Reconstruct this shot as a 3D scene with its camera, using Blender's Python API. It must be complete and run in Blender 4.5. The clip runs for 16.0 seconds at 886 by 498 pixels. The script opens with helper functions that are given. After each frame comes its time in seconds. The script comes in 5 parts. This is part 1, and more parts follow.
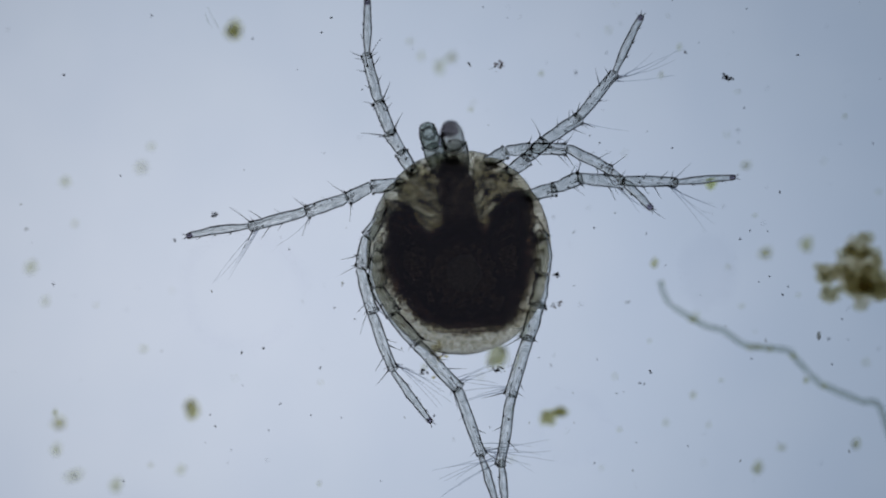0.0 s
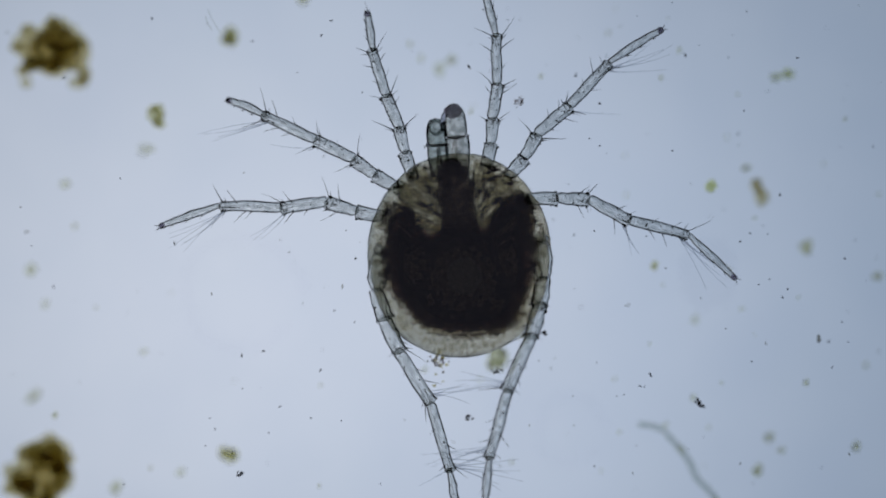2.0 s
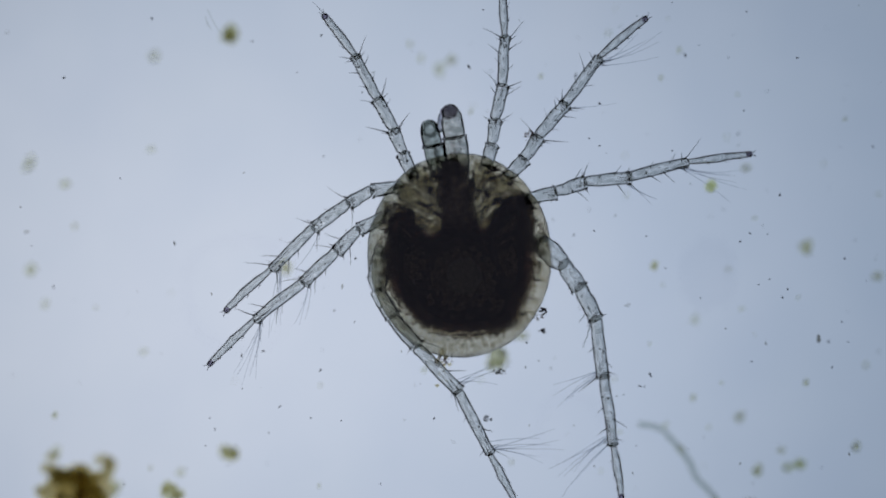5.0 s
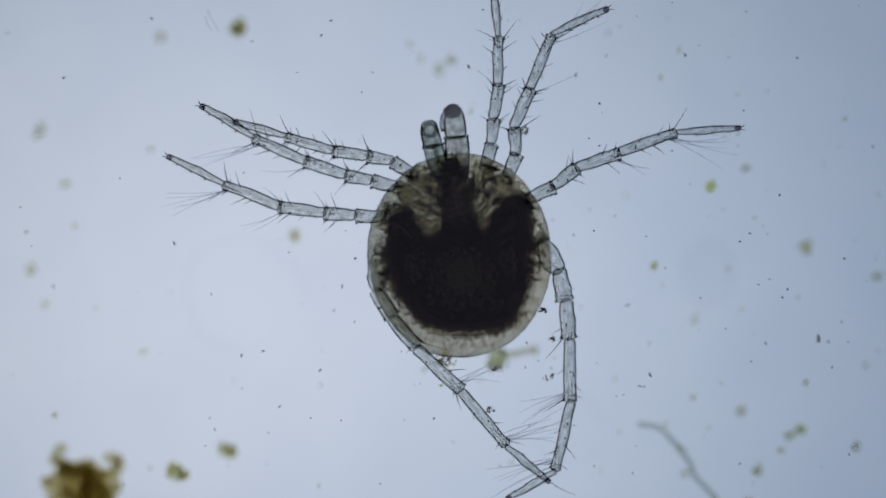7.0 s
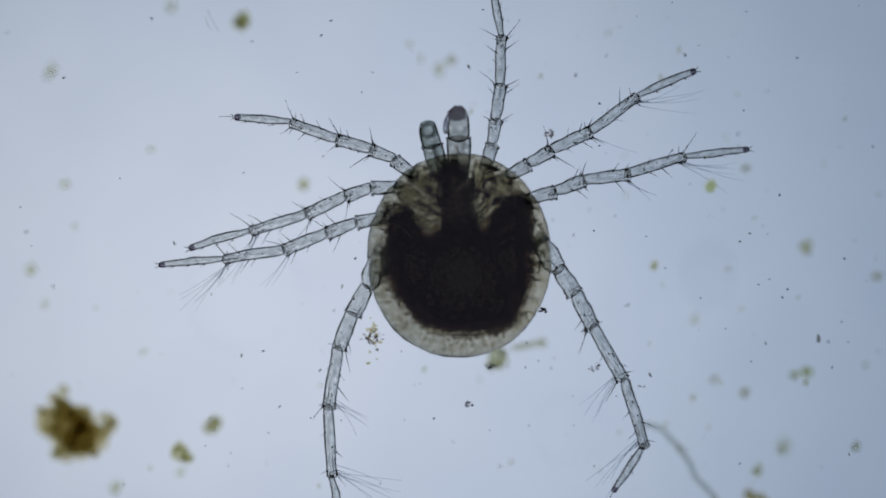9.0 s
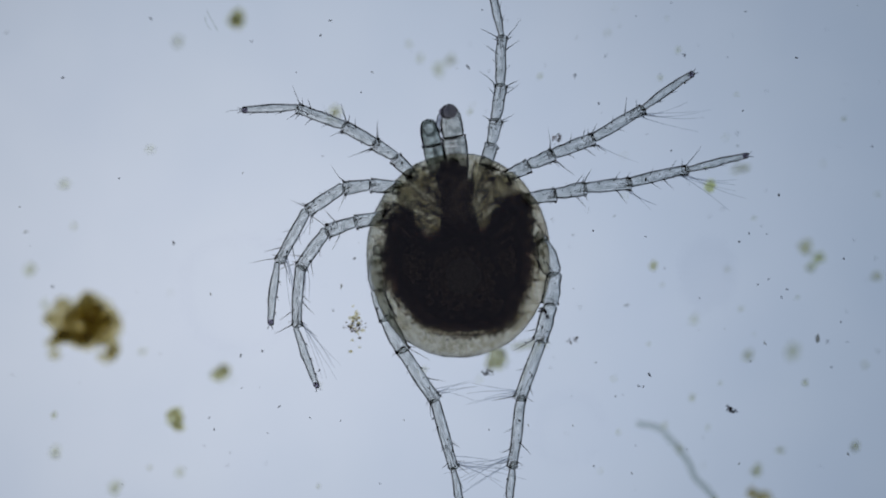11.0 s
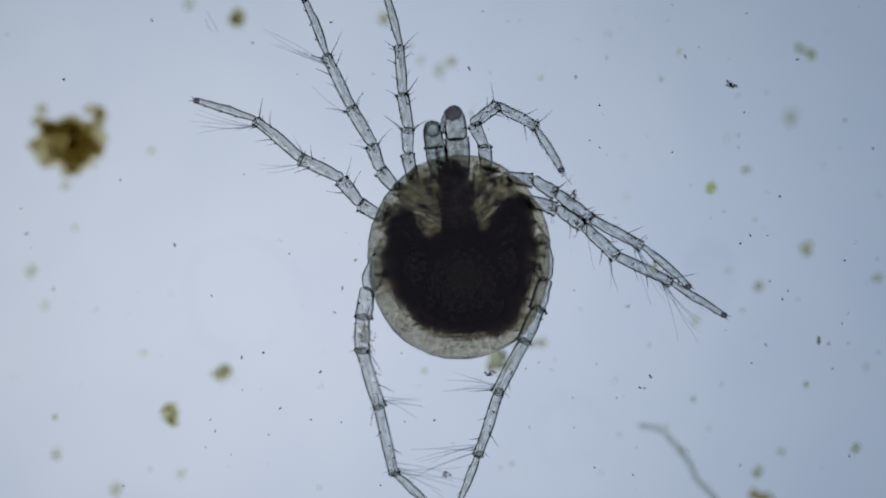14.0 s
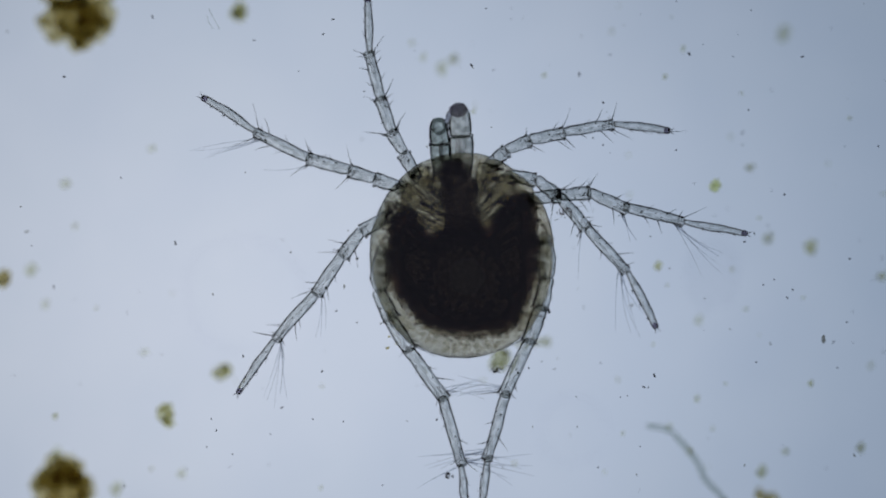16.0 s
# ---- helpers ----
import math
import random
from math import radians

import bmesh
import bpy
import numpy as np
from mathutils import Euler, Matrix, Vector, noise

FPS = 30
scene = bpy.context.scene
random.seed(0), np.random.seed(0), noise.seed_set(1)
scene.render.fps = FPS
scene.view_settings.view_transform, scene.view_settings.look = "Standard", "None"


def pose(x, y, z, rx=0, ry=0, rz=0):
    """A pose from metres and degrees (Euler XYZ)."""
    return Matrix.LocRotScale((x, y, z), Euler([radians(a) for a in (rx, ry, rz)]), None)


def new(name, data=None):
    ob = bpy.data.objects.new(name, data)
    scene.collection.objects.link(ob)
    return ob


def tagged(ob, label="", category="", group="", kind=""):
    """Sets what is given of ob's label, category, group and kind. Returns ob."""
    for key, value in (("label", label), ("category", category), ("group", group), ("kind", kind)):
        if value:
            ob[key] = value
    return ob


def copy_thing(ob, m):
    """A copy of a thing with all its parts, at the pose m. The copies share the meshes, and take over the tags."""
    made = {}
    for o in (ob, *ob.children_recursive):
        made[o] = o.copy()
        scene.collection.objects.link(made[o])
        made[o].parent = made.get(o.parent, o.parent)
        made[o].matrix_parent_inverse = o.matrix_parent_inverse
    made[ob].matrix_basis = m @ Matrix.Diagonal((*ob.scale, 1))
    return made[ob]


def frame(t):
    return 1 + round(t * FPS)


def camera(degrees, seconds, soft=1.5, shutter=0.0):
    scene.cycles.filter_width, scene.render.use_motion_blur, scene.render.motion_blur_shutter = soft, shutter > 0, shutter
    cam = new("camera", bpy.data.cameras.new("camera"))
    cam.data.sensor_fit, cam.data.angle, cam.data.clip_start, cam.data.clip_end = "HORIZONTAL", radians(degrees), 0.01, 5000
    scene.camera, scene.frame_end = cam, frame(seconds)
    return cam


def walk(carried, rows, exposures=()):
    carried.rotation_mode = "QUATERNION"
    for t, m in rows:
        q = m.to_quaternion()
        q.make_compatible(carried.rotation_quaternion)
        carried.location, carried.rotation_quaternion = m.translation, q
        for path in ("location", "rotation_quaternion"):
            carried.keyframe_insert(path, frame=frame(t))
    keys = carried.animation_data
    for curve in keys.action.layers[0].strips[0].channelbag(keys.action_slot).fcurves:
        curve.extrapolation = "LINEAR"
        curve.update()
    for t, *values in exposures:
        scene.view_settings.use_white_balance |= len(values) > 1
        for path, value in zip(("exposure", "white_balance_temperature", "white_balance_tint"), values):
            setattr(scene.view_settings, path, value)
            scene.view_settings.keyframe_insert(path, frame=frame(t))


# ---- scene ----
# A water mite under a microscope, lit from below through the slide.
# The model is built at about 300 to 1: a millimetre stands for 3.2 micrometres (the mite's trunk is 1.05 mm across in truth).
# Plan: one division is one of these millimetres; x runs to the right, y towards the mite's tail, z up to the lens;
# (784, 441, 0) is the world's origin. Places are given as projected on the plane in focus.
DIV = 1e-3
FIELD = 26.0
EYE = 784 * DIV / math.tan(radians(FIELD / 2))


def place(x, y, z=0.0):
    k = 1 - z * DIV / EYE
    return Vector(((x - 784) * DIV * k, (441 - y) * DIV * k, z * DIV))


# ---- camera ----
cam = camera(FIELD, 16.0, soft=2.0)
cam.data.dof.use_dof = True
cam.data.dof.focus_distance = EYE - 30 * DIV
cam.data.dof.aperture_fstop = 0.36


def stand(dx, dy, nearer=0.0):
    return pose(dx * DIV, dy * DIV, EYE * (1 - nearer))


walk(cam, [(0.0, stand(0, -5)), (0.5, stand(0, -5)), (1.0, stand(0, -3)), (1.5, stand(0, -1)), (2.0, stand(0, 0)),
           (4.0, stand(0, 0)), (6.5, stand(0.5, 0)), (9.0, stand(0.5, 0)), (11.5, stand(2, 0)), (13.5, stand(2, 0)),
           (14.0, stand(0, 3)), (14.5, stand(-2, 2, 0.003)), (15.0, stand(-4.5, 0, 0.006)), (16.0, stand(-4.5, 0, 0.006))],
     exposures=[(0.0, 0.0), (14.0, 0.0), (14.5, -0.03), (16.0, -0.03)])

# ---- light: a dim room above, the lamp's diffuser below ----
scene.cycles.transparent_max_bounces = 160
world = bpy.data.worlds.new("dim_room")
scene.world = world
world.use_nodes = True
world.node_tree.nodes["Background"].inputs["Color"].default_value = (1.0, 0.95, 0.93, 1)
world.node_tree.nodes["Background"].inputs["Strength"].default_value = 0.085


# ---- materials ----
def material(name):
    m = bpy.data.materials.new(name)
    m.use_nodes = True
    m.node_tree.nodes.clear()
    return m, m.node_tree.nodes, m.node_tree.links


def texture(nodes, links, scale, detail=4.0, kind="ShaderNodeTexNoise", stretch=(1, 1, 1)):
    """A procedural texture in object space; scale in features per 100 divisions."""
    co = nodes.new("ShaderNodeTexCoord")
    mp = nodes.new("ShaderNodeMapping")
    k = scale / (100 * DIV)
    mp.inputs["Scale"].default_value = (k * stretch[0], k * stretch[1], k * stretch[2])
    links.new(co.outputs["Object"], mp.inputs["Vector"])
    tx = nodes.new(kind)
    tx.inputs["Scale"].default_value = 1.0
    if kind == "ShaderNodeTexNoise":
        tx.inputs["Detail"].default_value = detail
    links.new(mp.outputs["Vector"], tx.inputs["Vector"])
    return tx


def ramp(nodes, links, source, stops):
    r = nodes.new("ShaderNodeValToRGB")
    while len(r.color_ramp.elements) < len(stops):
        r.color_ramp.elements.new(0.5)
    for e, (p, c) in zip(r.color_ramp.elements, stops):
        e.position, e.color = p, (*c, 1)
    links.new(source, r.inputs["Fac"])
    return r


def mixed(nodes, links, factor, a, b, mode="MIX"):
    n = nodes.new("ShaderNodeMix")
    n.data_type, n.blend_type = "RGBA", mode
    for value, i in ((factor, 0), (a, 6), (b, 7)):
        if isinstance(value, (int, float)):
            n.inputs[i].default_value = value
        elif isinstance(value, tuple):
            n.inputs[i].default_value = (*value, 1)
        else:
            links.new(value, n.inputs[i])
    return n.outputs[2]


def clear(name, dark, light, ior, rough=0.0, scale=6.0, bump=0.0, stretch=(1, 1, 1), low=0.35, high=0.65, milky=0.0):
    """Clear skin or cuticle: it bends the light that falls through it; the tint has two scales of grain."""
    m, nodes, links = material(name)
    fine = texture(nodes, links, scale * 4, stretch=stretch)
    coarse = texture(nodes, links, scale, stretch=stretch)
    both = nodes.new("ShaderNodeMath")
    both.operation = "MULTIPLY_ADD"
    both.inputs[1].default_value = 0.4
    links.new(fine.outputs[0], both.inputs[0])
    half = nodes.new("ShaderNodeMath")
    half.operation = "MULTIPLY"
    half.inputs[1].default_value = 0.6
    links.new(coarse.outputs[0], half.inputs[0])
    links.new(half.outputs[0], both.inputs[2])
    col = ramp(nodes, links, both.outputs[0], [(low, dark), (high, light)])
    b = nodes.new("ShaderNodeBsdfRefraction")
    b.inputs["IOR"].default_value = ior
    b.inputs["Roughness"].default_value = rough
    links.new(col.outputs[0], b.inputs["Color"])
    if bump:
        bp = nodes.new("ShaderNodeBump")
        bp.inputs["Strength"].default_value = bump
        bp.inputs["Distance"].default_value = 4 * DIV
        links.new(both.outputs[0], bp.inputs["Height"])
        links.new(bp.outputs[0], b.inputs["Normal"])
    surface = b.outputs[0]
    # bluish diffuse share: puts a veil like lens glare over the dark parts beneath
    if milky:
        df = nodes.new("ShaderNodeBsdfDiffuse")
        df.inputs["Color"].default_value = (0.66, 0.7, 0.98, 1)
        mx = nodes.new("ShaderNodeMixShader")
        mx.inputs[0].default_value = milky
        links.new(surface, mx.inputs[1])
        links.new(df.outputs[0], mx.inputs[2])
        surface = mx.outputs[0]
    out = nodes.new("ShaderNodeOutputMaterial")
    links.new(surface, out.inputs["Surface"])
    return m


def filmy(name, dark, light, solid, body, scale=10.0, island=0.0):
    """Soft tissue and algae: light passes straight through, tinted; a share of it is scattered back."""
    m, nodes, links = material(name)
    tx = texture(nodes, links, scale)
    col = ramp(nodes, links, tx.outputs[0], [(0.35, dark), (0.65, light)]).outputs[0]
    if island:
        geo = nodes.new("ShaderNodeNewGeometry")
        vary = ramp(nodes, links, geo.outputs["Random Per Island"],
                    [(0.0, (1 - island, 1 - island, 1 - island * 1.2)), (1.0, (1, 1, 1))])
        col = mixed(nodes, links, 1.0, col, vary.outputs[0], "MULTIPLY")
    tr = nodes.new("ShaderNodeBsdfTransparent")
    links.new(col, tr.inputs["Color"])
    df = nodes.new("ShaderNodeBsdfPrincipled")
    df.inputs["Base Color"].default_value = (*body, 1)
    df.inputs["Roughness"].default_value = 0.6
    mx = nodes.new("ShaderNodeMixShader")
    mx.inputs[0].default_value = solid
    links.new(tr.outputs[0], mx.inputs[1])
    links.new(df.outputs[0], mx.inputs[2])
    out = nodes.new("ShaderNodeOutputMaterial")
    links.new(mx.outputs[0], out.inputs["Surface"])
    return m


def dull(name, dark, light, rough=0.5, scale=12.0, bump=0.3):
    m, nodes, links = material(name)
    tx = texture(nodes, links, scale, 6.0)
    col = ramp(nodes, links, tx.outputs[0], [(0.35, dark), (0.65, light)])
    b = nodes.new("ShaderNodeBsdfPrincipled")
    links.new(col.outputs[0], b.inputs["Base Color"])
    b.inputs["Roughness"].default_value = rough
    bp = nodes.new("ShaderNodeBump")
    bp.inputs["Strength"].default_value = bump
    bp.inputs["Distance"].default_value = 3 * DIV
    links.new(tx.outputs[0], bp.inputs["Height"])
    links.new(bp.outputs[0], b.inputs["Normal"])
    out = nodes.new("ShaderNodeOutputMaterial")
    links.new(b.outputs[0], out.inputs["Surface"])
    return m


def lamp_glow():
    """The diffuser's glow: cool white, brightest left of the middle, falling off towards the rim."""
    m, nodes, links = material("diffuser_glow")
    co = nodes.new("ShaderNodeTexCoord")

    def spread(x, y, rx, ry):
        mp = nodes.new("ShaderNodeMapping")
        p = place(x, y)
        mp.inputs["Location"].default_value = (-p.x / (rx * DIV), -p.y / (ry * DIV), 0)
        mp.inputs["Scale"].default_value = (1 / (rx * DIV), 1 / (ry * DIV), 0)
        links.new(co.outputs["Object"], mp.inputs["Vector"])
        g = nodes.new("ShaderNodeTexGradient")
        g.gradient_type = "QUADRATIC_SPHERE"
        links.new(mp.outputs["Vector"], g.inputs["Vector"])
        return g.outputs[0]
    wide = ramp(nodes, links, spread(*LAMP_CENTRE, *LAMP_SPREAD), GLOW)
    cloud = texture(nodes, links, 0.35, 2.0)
    soft = ramp(nodes, links, cloud.outputs[0], [(0.3, (0.96, 0.965, 0.98)), (0.7, (1.03, 1.02, 1.01))])
    col = mixed(nodes, links, 1.0, wide.outputs[0], soft.outputs[0], "MULTIPLY")
    # slightly warmer on one side
    mp = nodes.new("ShaderNodeMapping")
    mp.inputs["Location"].default_value = (0.5, 0, 0)
    mp.inputs["Scale"].default_value = (1 / (2770 * DIV), 0, 0)
    links.new(co.outputs["Object"], mp.inputs["Vector"])
    across = nodes.new("ShaderNodeTexGradient")
    links.new(mp.outputs["Vector"], across.inputs["Vector"])
    tint = ramp(nodes, links, across.outputs[0], [(0.0, (1.03, 1.0, 0.965)), (0.35, (1.003, 0.995, 0.98)), (0.65, (1.0, 1.0, 1.0)), (1.0, (0.965, 1.0, 1.035))])
    col = mixed(nodes, links, 1.0, col, tint.outputs[0], "MULTIPLY")
    e = nodes.new("ShaderNodeEmission")
    e.inputs["Strength"].default_value = 1.11
    links.new(col, e.inputs["Color"])
    out = nodes.new("ShaderNodeOutputMaterial")
    links.new(e.outputs[0], out.inputs["Surface"])
    return m


LAMP_CENTRE, LAMP_SPREAD = (205, 630), (4600, 3900)
GLOW = [(0.0, (0.12, 0.15, 0.2)), (0.25, (0.235, 0.285, 0.365)), (0.55, (0.388, 0.453, 0.568)), (0.78, (0.474, 0.536, 0.654)), (0.95, (0.512, 0.571, 0.69))]

CUTICLE = clear("clear_cuticle", (0.826, 0.836, 0.831), (0.968, 0.97, 0.964), 1.285, scale=10, bump=0.13, stretch=(0.6, 1.5, 1.5), low=0.39, high=0.61)
PALP = clear("palp_cuticle", (0.72, 0.73, 0.715), (0.94, 0.935, 0.92), 1.4, scale=8, bump=0.15)
PALP_END = clear("palp_end_cuticle", (0.52, 0.52, 0.56), (0.80, 0.81, 0.82), 1.4, scale=8, bump=0.1)
SKIN = clear("trunk_skin", (0.72, 0.70, 0.615), (0.83, 0.81, 0.735), 1.07, scale=9, bump=0.25, milky=0.125)
PLATE = clear("coxal_cuticle", (0.80, 0.78, 0.69), (0.985, 0.97, 0.915), 1.08, scale=13, bump=0.7, low=0.4, high=0.6)
BRISTLE = dull("bristle_horn", (0.05, 0.06, 0.07), (0.09, 0.1, 0.11))
HAIR = filmy("swimming_hair", (0.72, 0.74, 0.765), (0.84, 0.85, 0.868), 0.05, (0.2, 0.2, 0.2))
TIP = filmy("dark_leg_tip", (0.44, 0.41, 0.5), (0.7, 0.66, 0.73), 0.12, (0.06, 0.05, 0.09), scale=30)
PALP_HORN = filmy("dark_feeler_horn", (0.33, 0.31, 0.35), (0.7, 0.675, 0.70), 0.08, (0.06, 0.06, 0.07), scale=20)
PALP_RIM = filmy("green_feeler_rim", (0.52, 0.55, 0.55), (0.75, 0.77, 0.765), 0.06, (0.06, 0.08, 0.08), scale=20)
PALP_GREEN = clear("green_feeler_cuticle", (0.61, 0.635, 0.62), (0.89, 0.90, 0.885), 1.4, scale=8, bump=0.15)
GUT = dull("gut_contents", (0.08, 0.064, 0.066), (0.19, 0.148, 0.142), 0.9, scale=9, bump=0.6)
HEAD = filmy("head_capsule", (0.3, 0.27, 0.25), (0.68, 0.64, 0.58), 0.2, (0.2, 0.17, 0.15), scale=10)
BREAST = filmy("breast_tissue", (0.66, 0.64, 0.56), (0.955, 0.94, 0.885), 0.02, (0.1, 0.09, 0.07), scale=20)
THIN_WALL = filmy("thin_gut_wall", (0.72, 0.685, 0.635), (0.94, 0.925, 0.89), 0.02, (0.06, 0.04, 0.03), scale=30)
GUT_WALL = filmy("gut_wall", (0.36, 0.285, 0.275), (0.58, 0.51, 0.48), 0.05, (0.06, 0.035, 0.03), scale=26)
PIGMENT = filmy("dark_pigment", (0.52, 0.49, 0.43), (0.78, 0.75, 0.68), 0.07, (0.1, 0.09, 0.07), island=0.3)
GRANULE = filmy("gut_granules", (0.55, 0.50, 0.45), (0.84, 0.80, 0.73), 0.04, (0.07, 0.05, 0.03), island=0.3)
LOBE = clear("pale_lobe_skin", (0.86, 0.835, 0.76), (0.95, 0.93, 0.87), 1.12, scale=14, bump=0.3, milky=0.1)
FOLD = filmy("skin_fold", (0.85, 0.83, 0.78), (0.93, 0.915, 0.88), 0.02, (0.2, 0.18, 0.15))
TISSUE = filmy("fat_tissue", (0.93, 0.92, 0.885), (0.975, 0.968, 0.945), 0.01, (0.3, 0.26, 0.18), island=0.04)
ALGA = filmy("olive_algae", (0.82, 0.81, 0.63), (0.94, 0.935, 0.83), 0.02, (0.12, 0.11, 0.03), scale=14, island=0.12)
TAN_ALGA = filmy("tan_algae", (0.9, 0.878, 0.775), (0.965, 0.951, 0.89), 0.02, (0.12, 0.1, 0.05), scale=12, island=0.1)
BROWN_ALGA = filmy("brown_algae", (0.82, 0.775, 0.59), (0.925, 0.90, 0.785), 0.03, (0.1, 0.08, 0.02), scale=5, island=0.1)
UMBER_ALGA = filmy("umber_algae", (0.855, 0.818, 0.66), (0.93, 0.905, 0.80), 0.03, (0.1, 0.08, 0.02), scale=7, island=0.08)
INNER_ALGA = filmy("inner_algae", (0.86, 0.82, 0.69), (0.925, 0.897, 0.80), 0.02, (0.1, 0.08, 0.02), scale=8)
GREY_ALGA = filmy("grey_brown_algae", (0.875, 0.845, 0.765), (0.96, 0.945, 0.895), 0.02, (0.1, 0.09, 0.05), scale=16)
PALE_ALGA = filmy("pale_algae", (0.82, 0.82, 0.685), (0.945, 0.945, 0.865), 0.03, (0.2, 0.2, 0.1), island=0.2)
FAINT_ALGA = filmy("faint_algae", (0.88, 0.885, 0.79), (0.96, 0.96, 0.91), 0.01, (0.2, 0.2, 0.1), island=0.1)
LIME_ALGA = filmy("lime_algae", (0.905, 0.922, 0.67), (0.95, 0.96, 0.79), 0.02, (0.25, 0.3, 0.05), island=0.2)
STRAND = filmy("algal_strand", (0.68, 0.717, 0.68), (0.83, 0.847, 0.82), 0.02, (0.15, 0.17, 0.13), scale=14)
GRIT = filmy("dark_grit", (0.05, 0.05, 0.06), (0.3, 0.3, 0.33), 0.4, (0.02, 0.02, 0.025), island=0.3)
RUST = filmy("reddish_grit", (0.3, 0.2, 0.17), (0.62, 0.5, 0.45), 0.3, (0.08, 0.04, 0.03), island=0.4)
GREY_FLAKE = filmy("grey_flake", (0.5, 0.49, 0.45), (0.8, 0.79, 0.75), 0.1, (0.1, 0.1, 0.1), scale=30)
FAINT_HAZE = filmy("droplet_mark", (0.985, 0.985, 0.99), (0.993, 0.993, 0.996), 0.0, (0.5, 0.5, 0.5))
HAZE = filmy("dim_patch_film", (0.972, 0.974, 0.98), (0.985, 0.986, 0.99), 0.0, (0.5, 0.5, 0.5))


# ---- small makers ----
def part(name, bm, mat, parent=None, label="", smooth=True):
    me = bpy.data.meshes.new(name)
    bm.to_mesh(me)
    bm.free()
    for m in (mat if isinstance(mat, (list, tuple)) else [mat]):
        me.materials.append(m)
    if smooth:
        me.polygons.foreach_set("use_smooth", [True] * len(me.polygons))
    ob = new(name, me)
    ob.parent = parent
    return tagged(ob, label)


def lathe(bm, profile, sides=14, squash=1.0, sway=0.0, slot=0):
    """Turns (x, radius) rows about the x axis; the first and the last row are the closed ends."""
    rings = []
    for i, (x, r) in enumerate(profile):
        if i in (0, len(profile) - 1):
            rings.append([bm.verts.new((x * DIV, 0, 0))])
            continue
        off = sway * math.sin(2.1 * i)
        rings.append([bm.verts.new((x * DIV, (r * math.cos(a) + off) * DIV, r * squash * math.sin(a) * DIV))
                      for a in (2 * math.pi * k / sides for k in range(sides))])
    for a, b in zip(rings, rings[1:]):
        for k in range(sides):
            n = (k + 1) % sides
            if len(a) == 1:
                f = bm.faces.new((a[0], b[n], b[k]))
            elif len(b) == 1:
                f = bm.faces.new((a[k], a[n], b[0]))
            else:
                f = bm.faces.new((a[k], a[n], b[n], b[k]))
            f.material_index = slot
    return rings


def tube(bm, profile, wall, sides=16, squash=0.95, sway=0.25, bow=0.0, flush=0.0):
    """A hollow limb: the outer wall as lathe() turns it, and the cavity's wall, which faces inwards."""
    shift = Vector((len(profile) * 1.3, profile[-1][0] * 0.37, profile[1][1] * 2.1))
    lathe(bm, profile, sides, squash, sway)
    n0 = len(bm.faces)
    ends = profile[0][0] + wall * 0.7, profile[-1][0] - wall * 0.7
    inner = [(ends[0], 0)] + [(min(max(x, ends[0] + 0.5), ends[1] - 0.5), max(r - wall, r * 0.4)) for x, r in profile[1:-1]] + [(ends[1], 0)]
    lathe(bm, inner, sides, squash, sway)
    bm.faces.ensure_lookup_table()
    for f in bm.faces[n0:]:
        f.normal_flip()
    # uneven, slightly bowed walls
    span = profile[-1][0] - profile[0][0]
    for v in bm.verts:
        q = v.co / DIV
        v.co.y += (0.9 * noise.noise(Vector((q.x / 13, 0, 0)) + shift) + bow * math.sin(math.pi * (q.x - profile[0][0]) / span)) * DIV
        near = max(0.0, 1 - max(0.0, q.x) / (0.3 * span))
        v.co.y += flush * near * near * DIV
        swell = 1 + 0.10 * noise.noise(Vector((q.x / 17, q.y / 9, q.z / 9)) + shift * 2)
        v.co.y, v.co.z = v.co.y * swell, v.co.z * swell


def thread(bm, points, radius, tip=0.25, sides=3):
    """A tapering thread along points (in metres)."""
    rings = []
    for i, p in enumerate(points):
        d = (points[min(i + 1, len(points) - 1)] - points[max(i - 1, 0)]).normalized()
        u = d.orthogonal().normalized()
        v = d.cross(u)
        r = radius * DIV * (1 - (1 - tip) * i / (len(points) - 1))
        rings.append([bm.verts.new(p + (u * math.cos(a) + v * math.sin(a)) * r)
                      for a in (2 * math.pi * k / sides for k in range(sides))])
    for a, b in zip(rings, rings[1:]):
        for k in range(sides):
            bm.faces.new((a[k], a[(k + 1) % sides], b[(k + 1) % sides], b[k]))
    bm.faces.new(rings[0][::-1])
    bm.faces.new(rings[-1])


def ball_data(subdivisions):
    bm = bmesh.new()
    bmesh.ops.create_icosphere(bm, subdivisions=subdivisions, radius=1)
    data = [v.co.copy() for v in bm.verts], [[v.index for v in f.verts] for f in bm.faces]
    bm.free()
    return data


BALLS = [None, ball_data(1), ball_data(2), ball_data(3), ball_data(4), ball_data(5)]


def lump(bm, centre, radii, rough, rng, fine=2, grain=2.0):
    """An uneven rounded lump; centre and radii in divisions from the thing's own origin."""
    co, faces = BALLS[fine]
    shift = Vector((rng.uniform(-50, 50), rng.uniform(-50, 50), rng.uniform(-50, 50)))
    c = Vector(centre)
    spin = Euler((0, 0, rng.uniform(0, 6.28))) if abs(radii[0] - radii[1]) < 0.01 else Euler((0, 0, 0))
    verts = []
    for p in co:
        k = 1 + rough * noise.noise(p * grain + shift)
        q = Vector((p.x * radii[0] * k, p.y * radii[1] * k, p.z * radii[2] * k))
        q.rotate(spin)
        verts.append(bm.verts.new((q + c) * DIV))
    for f in faces:
        bm.faces.new([verts[i] for i in f])


